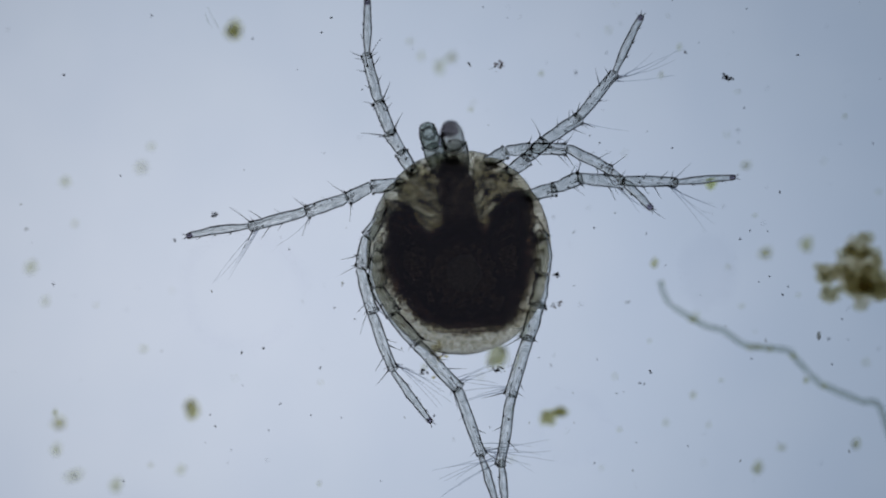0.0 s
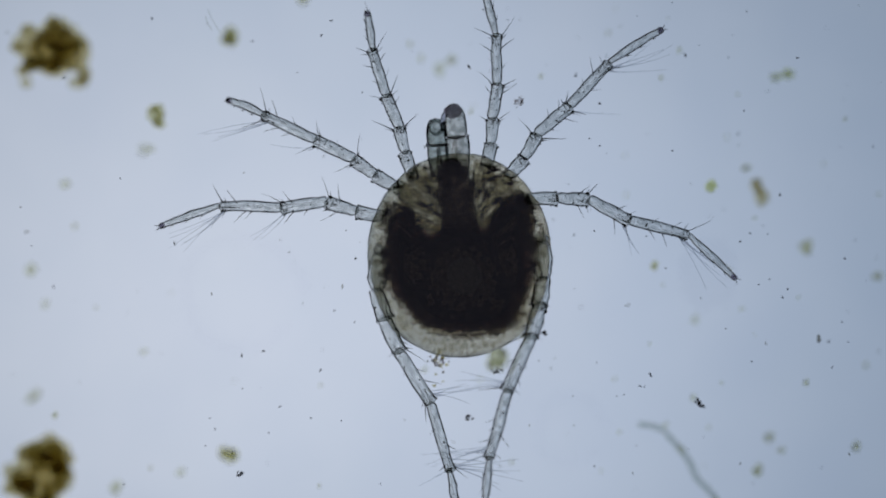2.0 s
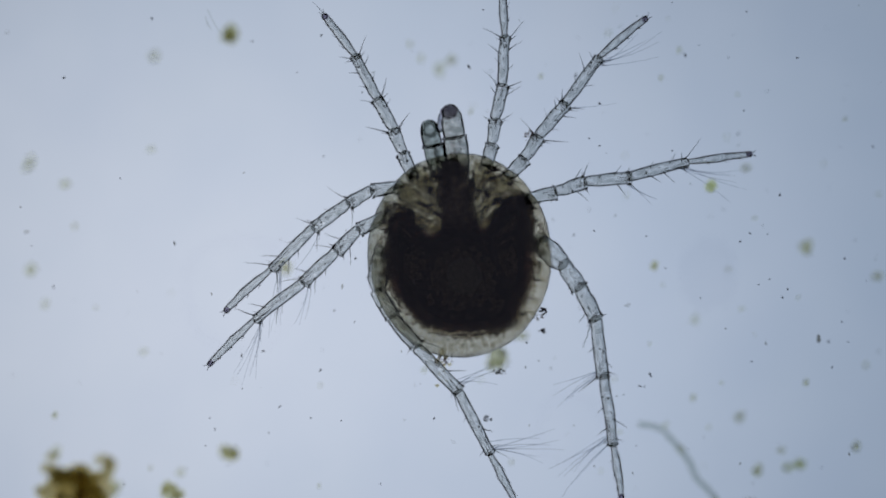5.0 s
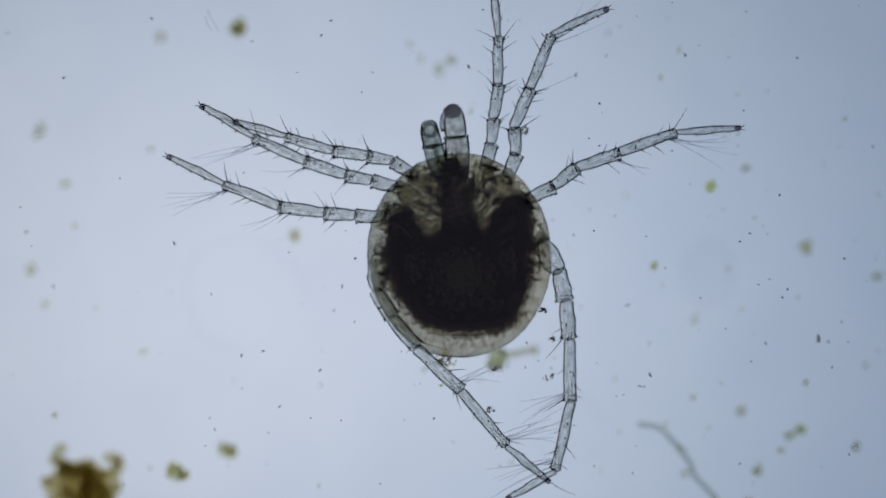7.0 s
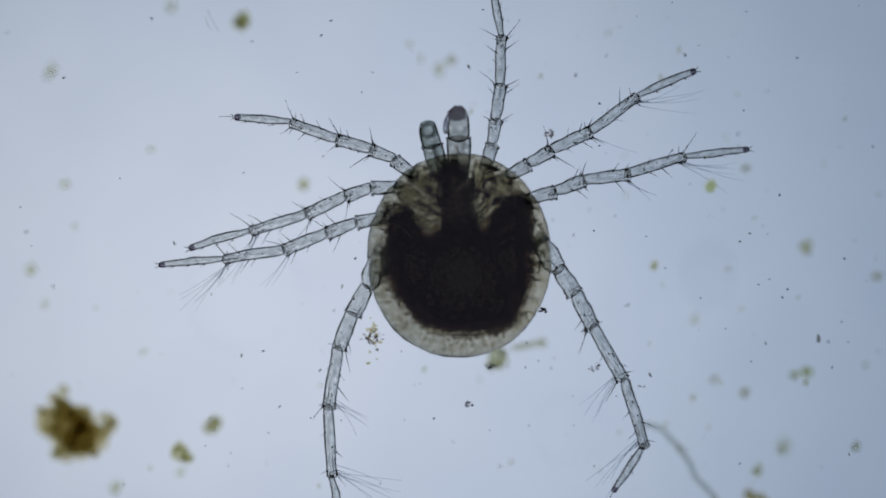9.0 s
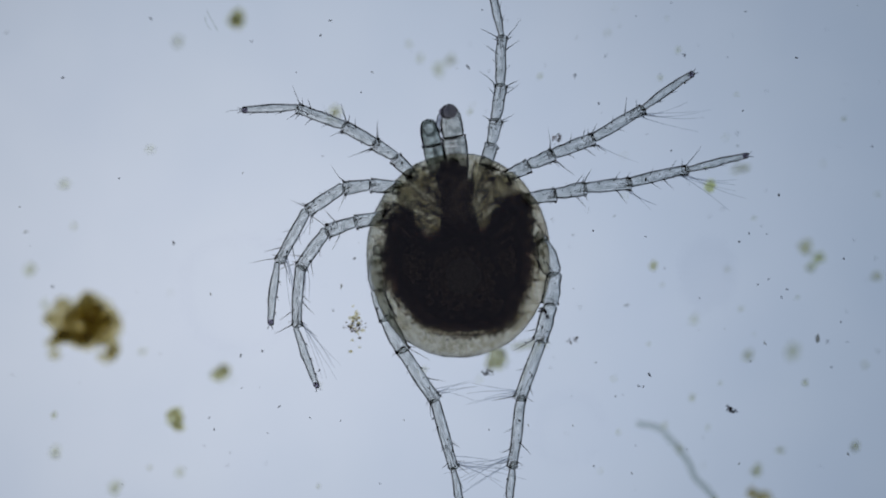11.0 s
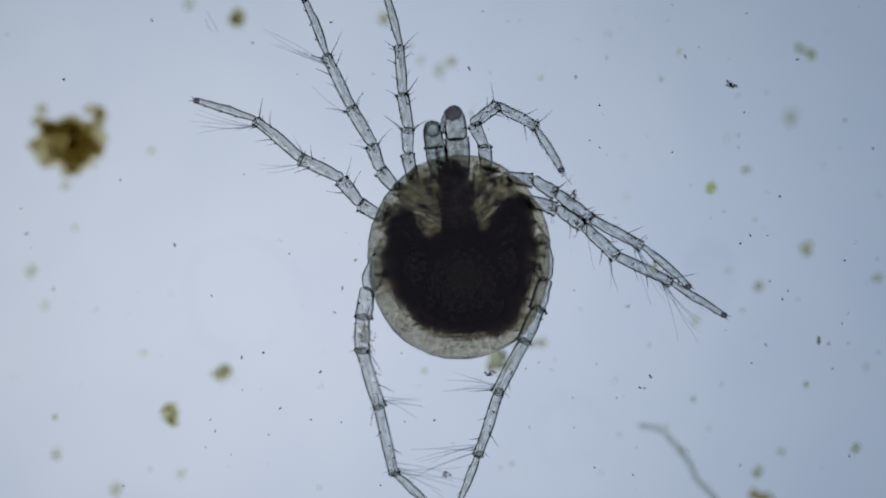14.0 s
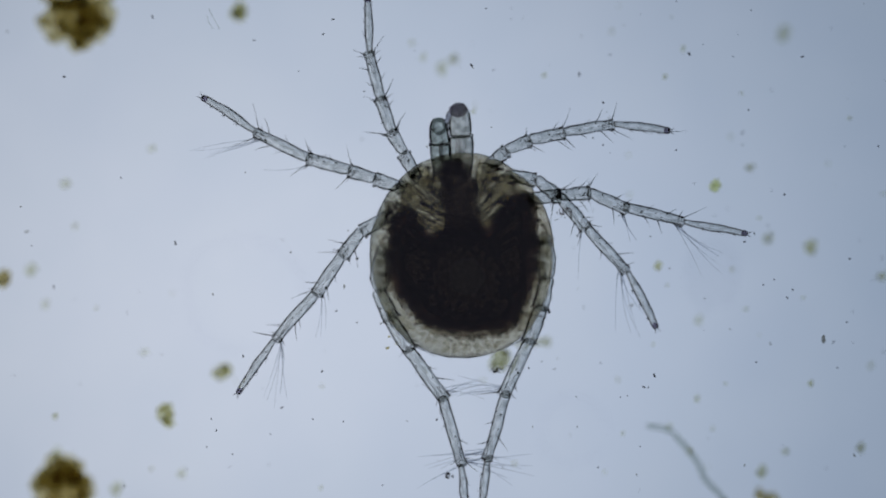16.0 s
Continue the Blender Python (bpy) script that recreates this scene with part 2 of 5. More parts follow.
def fused(lobes, fine, rough, grain, seed):
    """One closed surface round overlapping ellipsoids (x, y, z, rx, ry, rz), seen from their common middle."""
    shift = Vector((seed * 3.1, seed * 1.7, seed * 0.9))
    bm = bmesh.new()
    co, faces = BALLS[fine]
    verts = []
    for p in co:
        far = 0.0
        for x, y, z, rx, ry, rz in lobes:
            d = Vector((p.x / rx, p.y / ry, p.z / rz))
            c = Vector((x / rx, y / ry, z / rz))
            a, b, k = d.dot(d), d.dot(c), c.dot(c) - 1
            root = b * b - a * k
            if root > 0:
                far = max(far, (b + math.sqrt(root)) / a)
        far *= 1 + rough * noise.noise(p * grain + shift) + rough * 0.5 * noise.noise(p * grain * 2.7 + shift)
        verts.append(bm.verts.new(p * far * DIV))
    for f in faces:
        bm.faces.new([verts[i] for i in f])
    return bm


# ---- slide and lamp ----
def block(name, x0, y0, x1, y1, z0, z1, mat, bevel):
    bm = bmesh.new()
    bmesh.ops.create_cube(bm, size=1)
    a, b = place(x0, y1, z0), place(x1, y0, z1)
    for v in bm.verts:
        v.co = Vector((a.x + (v.co.x + 0.5) * (b.x - a.x), a.y + (v.co.y + 0.5) * (b.y - a.y), a.z + (v.co.z + 0.5) * (b.z - a.z)))
    bmesh.ops.bevel(bm, geom=bm.edges[:], offset=bevel * DIV, segments=2, affect="EDGES")
    return part(name, bm, mat, smooth=False)


GLASS = clear("slide_glass", (0.985, 0.99, 0.99), (1, 1, 1), 1.02, scale=0.5)
SLIDE_TOP = -490
slide = block("microscope_slide", -400, -500, 1968, 1400, SLIDE_TOP - 150, SLIDE_TOP, GLASS, 12)
tagged(slide, "clear glass microscope slide under the pond water", "glass slide", kind="structure")

bm = bmesh.new()
bmesh.ops.create_circle(bm, cap_ends=True, segments=64, radius=1850 * DIV)
lamp = part("lamp_diffuser", bm, lamp_glow(), smooth=False)
lamp.location = (0, 0, -2600 * DIV)
tagged(lamp, "cool white glowing diffuser of the microscope lamp", "lamp", kind="structure")

# ---- the water mite ----
mite = tagged(new("water_mite"), "round dark water mite with clear jointed bristly legs", "mite")
TRUNK = (813, 452)


def trunk_outline(a):
    """Half widths of the trunk at the angle a, in divisions: nearly an ellipse, fuller towards the tail."""
    n = 2.03 if math.sin(a) > 0 else 2.1
    full = (abs(math.cos(a)) ** n + abs(math.sin(a)) ** n) ** (-1 / n)
    return 163 * full * math.cos(a), 181 * full * math.sin(a)


def build_trunk():
    rng = random.Random(3)
    bm = bmesh.new()
    co, faces = BALLS[4]
    vs = []
    for p in co:
        k = 1 + 0.012 * noise.noise(p * 3.0) + 0.006 * noise.noise(p * 9.0)
        ox, oy = trunk_outline(math.atan2(p.y, p.x))
        flat = math.hypot(p.x, p.y)
        vs.append(bm.verts.new(place(*TRUNK) + Vector((ox * flat * k, oy * flat * k, p.z * 112 * k)) * DIV))
    for f in faces:
        bm.faces.new([vs[i] for i in f])
    part("skin", bm, SKIN, mite, "clear yellowish skin of the trunk")

    # gut: a dark horseshoe of fused lobes
    x0, y0 = 784, 441
    lobes = [(820, 492, 103, 97, 70), (735, 468, 45, 68, 55), (902, 460, 37, 76, 55), (768, 524, 41, 46, 50), (873, 531, 42, 50, 50),
             (719, 410, 25, 33, 40), (905, 393, 30, 41, 40), (812, 462, 70, 34, 50)]
    gut = part("gut", fused([(x - 815, 490 - y, 0, rx - 18, ry - 18, rz) for x, y, rx, ry, rz in lobes], 5, 0.055, 10.0, 3), GUT, mite, "opaque blackish brown horseshoe-shaped gut")
    gut.location = place(815, 490, -5)
    for more, grain, seed, mat in ((-9, 15.0, 4, GUT_WALL), (-3, 21.0, 9, GUT_WALL), (2, 19.0, 8, THIN_WALL), (6, 13.0, 6, THIN_WALL)):
        wall = part("gut_wall", fused([(x - 815, 490 - y, 0, rx + more, ry + more, rz + more) for x, y, rx, ry, rz in lobes], 5, 0.045, grain * 1.2, seed), mat, mite, "thin reddish brown ragged wall of the gut")
        wall.location = place(815, 490, -8)

    # granules along the gut's rim
    bm = bmesh.new()
    for i in range(8500):
        a = rng.uniform(0, 2 * math.pi)
        x = rng.choice(lobes)
        reach = abs(rng.gauss(0, 9)) - 6
        px, py = x[0] + (x[2] + reach) * math.cos(a), x[1] + (x[3] + reach) * math.sin(a)
        if py < 418 and 738 < px < 872 or ((px - TRUNK[0]) / 150) ** 2 + ((py - TRUNK[1]) / 168) ** 2 > 1:
            continue
        r = rng.choice((1.1, 1.4, 1.8, 2.4, 3.2))
        lump(bm, (px - x0, y0 - py, rng.uniform(-50, 5)), (r, r * rng.uniform(0.6, 1), r), 0.5, rng, 1)
    tagged(part("gut_granules", bm, GRANULE, mite, "brown granules along the edge of the gut"), kind="stuff")

    bm = bmesh.new()
    for k in range(11):
        x, y = 762 + k * 9 + rng.uniform(-3, 3), 586 + 3 * math.sin(k * 0.3) + rng.uniform(-2, 2)
        r = rng.uniform(3.5, 6)
        lump(bm, (x - x0, y0 - y, 62), (r, r * 0.85, 3), 0.15, rng, 2)
    tagged(part("pale_lobes", bm, LOBE, mite, "small pale rounded lobes along the gut's hind edge"), kind="stuff")

    # pale fat body between gut and skin
    bm = bmesh.new()
    for i in range(520):
        a = rng.uniform(0, 2 * math.pi)
        f = rng.uniform(0.76, 0.955)
        ox, oy = trunk_outline(a)
        r = rng.uniform(2.5, 7)
        lump(bm, (TRUNK[0] - x0 + ox * f, y0 - TRUNK[1] + oy * f, rng.uniform(-30, 30)), (r, r * rng.uniform(0.6, 1), r * 0.6), 0.35, rng, 1)
    tagged(part("fat_body", bm, TISSUE, mite, "pale yellow tissue under the skin"), kind="stuff")

    bm = bmesh.new()
    for i in range(150):
        a = rng.uniform(-3.1, 0.6)
        ox, oy = trunk_outline(a)
        f0, f1 = rng.uniform(0.78, 0.88), rng.uniform(0.9, 0.98)
        pts = []
        for s in (0, 0.33, 0.66, 1):
            f = f0 + (f1 - f0) * s
            pts.append(Vector((TRUNK[0] - x0 + ox * f + rng.uniform(-2, 2), y0 - TRUNK[1] + oy * f + rng.uniform(-2, 2), rng.uniform(20, 34))) * DIV)
        thread(bm, pts, rng.uniform(0.5, 1.15), 0.7, 4)
    tagged(part("skin_folds", bm, FOLD, mite, "fine radial folds of the skin"), kind="stuff")

    bm = bmesh.new()
    lump(bm, (820 - x0, y0 - 487, 66), (30, 31, 8), 0.22, rng, 3)
    part("genital_plate", bm, dull("plate_horn", (0.04, 0.038, 0.04), (0.1, 0.092, 0.09), 0.6, scale=30), mite, "faint grey-brown rounded plate")

    # head capsule: a dark wedge that narrows backwards
    head = part("head_capsule", fused([(-6, 42, 0, 27, 27, 24), (-1, 14, 0, 33, 36, 26), (4, -28, 0, 30, 44, 24), (8, -55, 0, 33, 30, 20)], 5, 0.13, 9.0, 5), HEAD, mite,
                "dark brown wedge-shaped head capsule")
    head.location = place(808, 358, -8)
    core = part("throat", fused([(-6, 30, 0, 22, 26, 14), (0, -5, 0, 23, 40, 15), (5, -50, 0, 29, 26, 15)], 4, 0.17, 9.0, 6), HEAD, mite, "dark brown throat")
    core.location = place(807, 350, 2)
    # dark pigment between the plates and along the flanks
    bm = bmesh.new()
    for i in range(3000):
        pick = rng.random()
        if pick < 0.55:
            a, q = rng.uniform(0.2, 2.95), rng.uniform(66, 132)
            x, y = 812 + q * 1.08 * math.cos(a), 402 - q * math.sin(a)
        elif pick < 0.6:
            x, y = rng.gauss(812, 26), rng.uniform(288, 420)
        elif pick < 0.84:
            cx, cy = rng.choice(((875, 305), (875, 312), (864, 318), (728, 322), (738, 308), (720, 330), (712, 322), (702, 328), (684, 382), (903, 318), (934, 358)))
            x, y = rng.gauss(cx, 9), rng.gauss(cy, 9)
        else:
            side = rng.choice((-1, 1))
            x, y = 816 + side * rng.gauss(134, 8), rng.uniform(350, 500)
        if ((x - TRUNK[0]) / 148) ** 2 + ((y - TRUNK[1]) / 166) ** 2 > 1 or y > 326 and (708 < x < 787 or 838 < x < 900) and rng.random() < 0.85:
            continue
        if noise.noise(Vector((x / 17, y / 17, 3))) + 0.5 * noise.noise(Vector((x / 6, y / 6, 8))) < 0.06:
            continue
        r = rng.uniform(1.2, 4.6)
        lump(bm, (x - x0, y0 - y, rng.uniform(-35, 25)), (r, r * rng.uniform(0.5, 1), r), 0.5, rng, 1)
    tagged(part("pigment", bm, PIGMENT, mite, "dark olive mottling round the head"), kind="stuff")
    # dark mottled skin over the legs' roots
    bm = bmesh.new()
    for cx, cy in ((733, 311), (706, 332), (686, 384), (682, 440), (864, 298), (897, 316), (930, 356), (950, 425)):
        for i in range(56):
            x, y = rng.gauss(cx, 11), rng.gauss(cy, 9)
            if ((x - TRUNK[0]) / 158) ** 2 + ((y - TRUNK[1]) / 176) ** 2 > 1:
                continue
            way, far = rng.uniform(0, 6.28), rng.uniform(2, 7)
            pts = [Vector((x - x0 + far * q * math.cos(way + q), y0 - y + far * q * math.sin(way + q), rng.uniform(44, 56))) * DIV for q in (0, 0.5, 1)]
            thread(bm, pts, rng.choice((0.6, 0.8, 1.2, 1.8)), 0.5, 4)
    tagged(part("root_mottling", bm, PIGMENT, mite, "dark mottled skin round the legs' roots"), kind="stuff")
    # fine dark fibres that fan out from the throat
    bm = bmesh.new()
    for i in range(230):
        side = rng.choice((-1, 1))
        a = radians(90 + side * rng.uniform(12, 82))
        q, n = rng.uniform(8, 85), rng.uniform(20, 62)
        pts = []
        for k in range(6):
            p = q + n * k / 5
            x, y = 812 + p * 1.1 * math.cos(a) + rng.uniform(-1.6, 1.6), 400 - p * math.sin(a) + rng.uniform(-1.6, 1.6)
            pts.append(Vector((x - x0, y0 - y, rng.uniform(-12, -6))) * DIV)
        if ((x - TRUNK[0]) / 145) ** 2 + ((y - TRUNK[1]) / 163) ** 2 < 1:
            thread(bm, pts, rng.choice((0.5, 0.7, 0.9, 1.3)), 0.6, 4)
    tagged(part("breast_fibres", bm, PIGMENT, mite, "fine dark fibres of the breast"), kind="stuff")
    for x, y, mirror in ((748, 352, 1), (878, 348, -1)):
        flesh = part("breast_muscle", fused([(0, 0, 0, 42, 46, 16), (-mirror * 24, 14, 0, 28, 24, 14), (mirror * 24, -30, 0, 26, 40, 14), (mirror * 34, 14, 0, 22, 36, 14), (mirror * 10, 36, 0, 24, 20, 12), (-mirror * 28, -14, 0, 26, 24, 12)],
                                            4, 0.13, 7.0, 7 + mirror), BREAST, mite, "mottled olive brown muscle at the breast")
        flesh.scale = (0.86, 0.82, 0.9)
        flesh.location = place(x + mirror * 7, y + 8, -50)


def coxal_plate(inner, outer, width):
    """A long plate from the middle of the breast out to a leg's root."""
    rng = random.Random(int(outer[0] * 7 + outer[1]))
    outer = [p + (q - p) * 0.82 for p, q in zip(inner, outer)]
    a, b = place(*inner, -38), place(*outer, -20)
    d = b - a
    n = d.length / DIV
    bm = bmesh.new()
    lathe(bm, [(-3, 0), (0, width * 0.3), (n * 0.2, width * 0.55), (n * 0.6, width * 0.85), (n * 0.9, width), (n, width * 0.8), (n + 4, 0)], 12, 0.7, 1.0)
    ob = part("coxal_plate", bm, PLATE, mite, "olive brown plate at a leg's root")
    ob.matrix_basis = Matrix.Translation(a) @ d.to_track_quat("X", "Z").to_matrix().to_4x4()
    # muscle fibres inside
    bm = bmesh.new()
    for way in (-1, 1):
        thread(bm, [Vector((n * s, way * width * (0.35 + 0.6 * s) + rng.uniform(-2, 2), width * 0.6)) * DIV for s in (0.05, 0.25, 0.45, 0.65, 0.85, 1)], 1.5, 0.8, 4)
    for i in range(14):
        y = rng.uniform(-0.9, 0.9) * width
        f0, f1 = rng.uniform(0.0, 0.35), rng.uniform(0.6, 1.0)
        thread(bm, [Vector((n * (f0 + (f1 - f0) * s), y * (0.4 + 0.6 * s) + rng.uniform(-3, 3), width * 0.75)) * DIV for s in (0, 0.2, 0.4, 0.6, 0.8, 1)], rng.uniform(0.4, 1.2), 0.6, 4)
    tagged(part("fibres", bm, HEAD, ob, "dark brown fibres"), kind="stuff")
    return ob


def bristle_points(start, angle, length, curve, lift):
    pts = []
    for i in range(5):
        s = i / 4
        a = angle + curve * s
        pts.append(Vector((start[0] + math.cos(a) * length * s, start[1] + math.sin(a) * length * s, lift * s * length)) * DIV)
    return pts


def limb_mesh(length, r0, r1, kind, bow, side):
    """A segment: the last one is a spindle, a hind leg's first one a bulb, the others flare towards their far end."""
    bm = bmesh.new()
    if kind == "last":
        prof = [(-3, 0), (-2, r0 * 0.4), (1, r0 * 0.6), (length * 0.12, r0 * 0.68), (length * 0.28, r0 * 0.84), (length * 0.45, r0 * 0.93), (length * 0.6, (r0 + r1) * 0.5), (length * 0.76, r1 * 1.12), (length * 0.9, r1),
                (length - 3, r1 * 0.98), (length + 1, r1 * 0.8), (length + 2, 0)]
    elif kind == "bulb":
        prof = [(-5, 0), (-4, r0 * 0.6), (0, r0 * 0.9), (length * 0.2, r0 * 1.08), (length * 0.45, r0 * 1.16), (length * 0.7, r0 * 1.1), (length * 0.88, r0 * 0.95), (length - 1, r1 * 0.8), (length + 2, r1 * 0.5), (length + 3, 0)]
    else:
        prof = [(-4, 0), (-3, r0 * 0.42), (0, r0 * 0.72), (4, r0 * 0.84), (length * 0.14, r0 * 0.88), (length * 0.3, r0 * 0.92), (length * 0.46, r0 * 0.96), (length * 0.62, (r0 + r1) * 0.51), (length * 0.8, r1 * 1.05),
                (length - 7, r1 * 1.1), (length - 3, r1 * 1.12), (length - 1, r1 * 0.98), (length + 1, r1 * 0.62), (length + 2, 0)]
    if length < 60:
        prof = [(x, min(r, r1 * 1.06) if x > length / 2 else r) for x, r in prof]
    tube(bm, prof, 2.0, bow=bow, flush=0 if kind == "bulb" else -side * r0 * 0.2)
    return bm


def joint_ring(n, r, rng):
    """The dark oval rim round the socket at a segment's far end, with a thickened knob on either edge."""
    bm = bmesh.new()
    lean = rng.uniform(-3.5, 3.5)
    turns = [2 * math.pi * k / 18 for k in range(19)]
    thread(bm, [Vector((n - 7 + 2.6 * math.sin(a) + lean * math.cos(a), r * math.cos(a), r * 0.9 * math.sin(a))) * DIV for a in turns], 0.55, 1.0, 4)
    for way in (-1, 1):
        lump(bm, (n - 3 + rng.uniform(-2, 1), way * r * 1.1, 0), (rng.uniform(1.9, 3.8), 1.45, 1.45), 0.4, rng, 1)
        lump(bm, (n - 10 + rng.uniform(-4, 2), way * r * 1.02, 2), (rng.uniform(0.9, 1.8), 1.1, 1.1), 0.4, rng, 1)
    return bm


def claw(n, way):
    bm = bmesh.new()
    start = Vector((n + 1, way * 1.2, 0))
    thread(bm, [(start + Vector(p)) * DIV for p in ((0, 0, 0), (3, way * 1.6, 1), (6, way * 2.6, 1), (8, way * 4.2, 0))], 1.0, 0.3, 5)
    return bm


def build_leg(root, outward, lengths, radii, side, pair, rng):
    """One leg: its root segment is the leg's own mesh, the others are parts of it.
    lengths and radii in divisions; side: on which the swimming hairs stand."""
    base = place(*root, 40 if pair < 4 else 46)
    bm = bmesh.new()
    tube(bm, [(-16, 0), (-15, radii[0] * 0.6), (-9, radii[0] * 1.0), (-2, radii[0] * 1.05), (2, radii[0] * 0.8), (4, 0)], 2.1)
    leg = part("leg", bm, CUTICLE, mite, "clear jointed leg with dark bristles")
    rest = Matrix.Translation(base) @ Matrix.Rotation(radians(outward), 4, "Z")
    leg.matrix_basis = rest
    names = ["trochanter", "femur", "second_femur", "genu", "tibia", "tarsus"][-len(lengths):]
    limbs = []
    for i, (n, name) in enumerate(zip(lengths, names)):
        last = i == len(lengths) - 1
        r0, r1 = radii[i], radii[i + 1]
        seg = part(name, limb_mesh(n, r0, r1, "last" if last else "bulb" if pair == 4 and i == 0 else "flared", -side * rng.uniform(0.5, 2.2) * n / 80, side), CUTICLE, leg)
        bm = bmesh.new()

        def spine(f, way, angle, length, thick, curve=0.0):
            r = r0 + (r1 - r0) * f
            thread(bm, bristle_points((n * f, way * r * 0.8), way * radians(angle), length, way * radians(curve), rng.uniform(-0.15, 0.15)), thick, 0.2)
            lump(bm, (n * f, way * r * 0.85, 0), (1.6, 1.6, 1.6), 0.3, rng, 1)

        if last:
            for f in (0.3, 0.55, 0.8):
                spine(f, side, 25, rng.uniform(7, 12), 0.5)
            if pair in (1, 4):
                thread(bm, bristle_points((n, 0), radians(rng.uniform(-12, 12)), rng.uniform(42, 52) if pair == 4 else 30, 0.15, 0.1), 0.75, 0.3)
        else:
            for way in ((-1, 1) if i > (1 if pair == 4 else 0) else ()):
                if rng.random() < (0.72 if pair < 4 or way == side else 0.2):
                    spine(0.95, way, rng.uniform(34, 58) if i > 1 else rng.uniform(50, 72), rng.uniform(22, 48), rng.choice((0.8, 1.0, 1.3)), rng.uniform(-8, 8))
                spine(0.9, way, rng.uniform(50, 75), rng.uniform(9, 17), 1.0)
                if n > 50 and rng.random() < (0.75 if pair < 4 or way == side else 0.3):
                    spine(rng.uniform(0.55, 0.75), way, rng.uniform(38, 60), rng.uniform(16, 34), 1.05, rng.uniform(-8, 8))
                if n > 70 and rng.random() < 0.7:
                    spine(rng.uniform(0.3, 0.5), way, rng.uniform(40, 60), rng.uniform(10, 20), 0.7)
            for k in range(3):
                y0, f0 = rng.uniform(-0.5, 0.5) * r1, rng.uniform(0.55, 0.8)
                thread(bm, [Vector((n * (f0 + (0.98 - f0) * s), y0 + rng.uniform(-1.2, 1.2), r1 * 0.3)) * DIV for s in (0, 0.33, 0.66, 1)], 0.45, 0.8)
            for k in range(8):
                r = rng.uniform(0.8, 1.7)
                lump(bm, (n * rng.choice((0.93, 0.95, 0.55, 0.75, 0.3, 0.85)) + rng.uniform(-4, 4), rng.uniform(-0.9, 0.9) * r1, r1 * 0.3), (r * rng.uniform(1, 2), r, r), 0.4, rng, 1)
        hairs = tagged(part("bristles", bm, BRISTLE, leg, "short dark bristles"), kind="stuff")
        extra = None
        long_hairs = {1: 0, 2: 5, 3: 6, 4: 7}[pair] if i == len(lengths) - 2 else ({1: 0, 2: 1, 3: 3, 4: 5}[pair] if i == len(lengths) - 3 else 0)
        if long_hairs:
            bm = bmesh.new()
            for k in range(long_hairs):
                far = rng.uniform(78, 125) if i == len(lengths) - 2 else rng.uniform(50, 85)
                if pair == 4:
                    far, lean = far * 1.05, rng.uniform(52, 85)
                else:
                    lean = rng.uniform(28, 52)
                f = rng.uniform(0.82, 0.97)
                thread(bm, bristle_points((n * f, side * r1 * 0.8), side * radians(lean), far, side * radians(rng.uniform(-14, 6)), rng.uniform(-0.2, 0.2)), 1.0 if pair == 4 else 0.85, 0.35)
            extra = tagged(part("swimming_hairs", bm, HAIR, leg, "long pale swimming hairs"), kind="stuff")
        ends = []
        if last:
            bm = bmesh.new()
            lump(bm, (n - 4, 0, 0), (5.5, r1 * 0.86, r1 * 0.8), 0.3, rng, 2)
            ends.append(part("tip", bm, TIP, leg, "dark purplish end of the leg"))
            if pair < 4:
                ends += [part("claw", claw(n, way), BRISTLE, leg, "tiny dark hooked claw") for way in (-1, 1)]
        elif i or pair < 4:
            ends.append(part("joint_ring", joint_ring(n, r1, rng), BRISTLE, leg, "dark rim of a joint"))
        limbs.append([o for o in (seg, hairs, extra, *ends) if o])
    return dict(leg=leg, rest=rest, root=root, base=base, lengths=lengths, limbs=limbs, pair=pair, out=outward)


build_trunk()
ROOTS = [(728, 308), (700, 332), (680, 385), (676, 451), (862, 294), (900, 313), (936, 354), (955, 430)]
OUTWARD = [115, 160, 180, 250, 65, 30, 8, -70]
REACH = {1: [84, 61, 86, 95], 2: [90, 75, 102, 108], 3: [105, 80, 106, 110], 4: [62, 122, 108, 124, 97]}
WIDTH = {1: [12, 11.2, 11.2, 10.2, 8.6, 6.2], 2: [12.6, 11.6, 11.6, 10.6, 8.6, 6], 3: [12.6, 11.6, 11.6, 10.6, 8.2, 5.5], 4: [17, 15.5, 14.4, 12.2, 10.6, 8.4, 5.3]}
LEGS = []
for i, root in enumerate(ROOTS):
    pair = i % 4 + 1
    reach = REACH[pair]
    if pair < 4:
        lengths = [reach[0] * 0.48, reach[0] * 0.52, *reach[1:]]
    else:
        lengths = [reach[0], reach[1] * 0.45, reach[1] * 0.55, *reach[2:]]
    LEGS.append(build_leg(root, OUTWARD[i], lengths, WIDTH[pair], 1 if i < 4 else -1, pair, random.Random(40 + i)))
for inner, outer, width in (((776, 352), (728, 300), 17), ((784, 392), (700, 326), 15), ((780, 408), (690, 372), 15), ((760, 440), (676, 445), 13),
                            ((836, 350), (862, 288), 17), ((842, 385), (905, 305), 15), ((848, 402), (940, 350), 15), ((880, 430), (958, 432), 13)):
    coxal_plate(inner, outer, width)


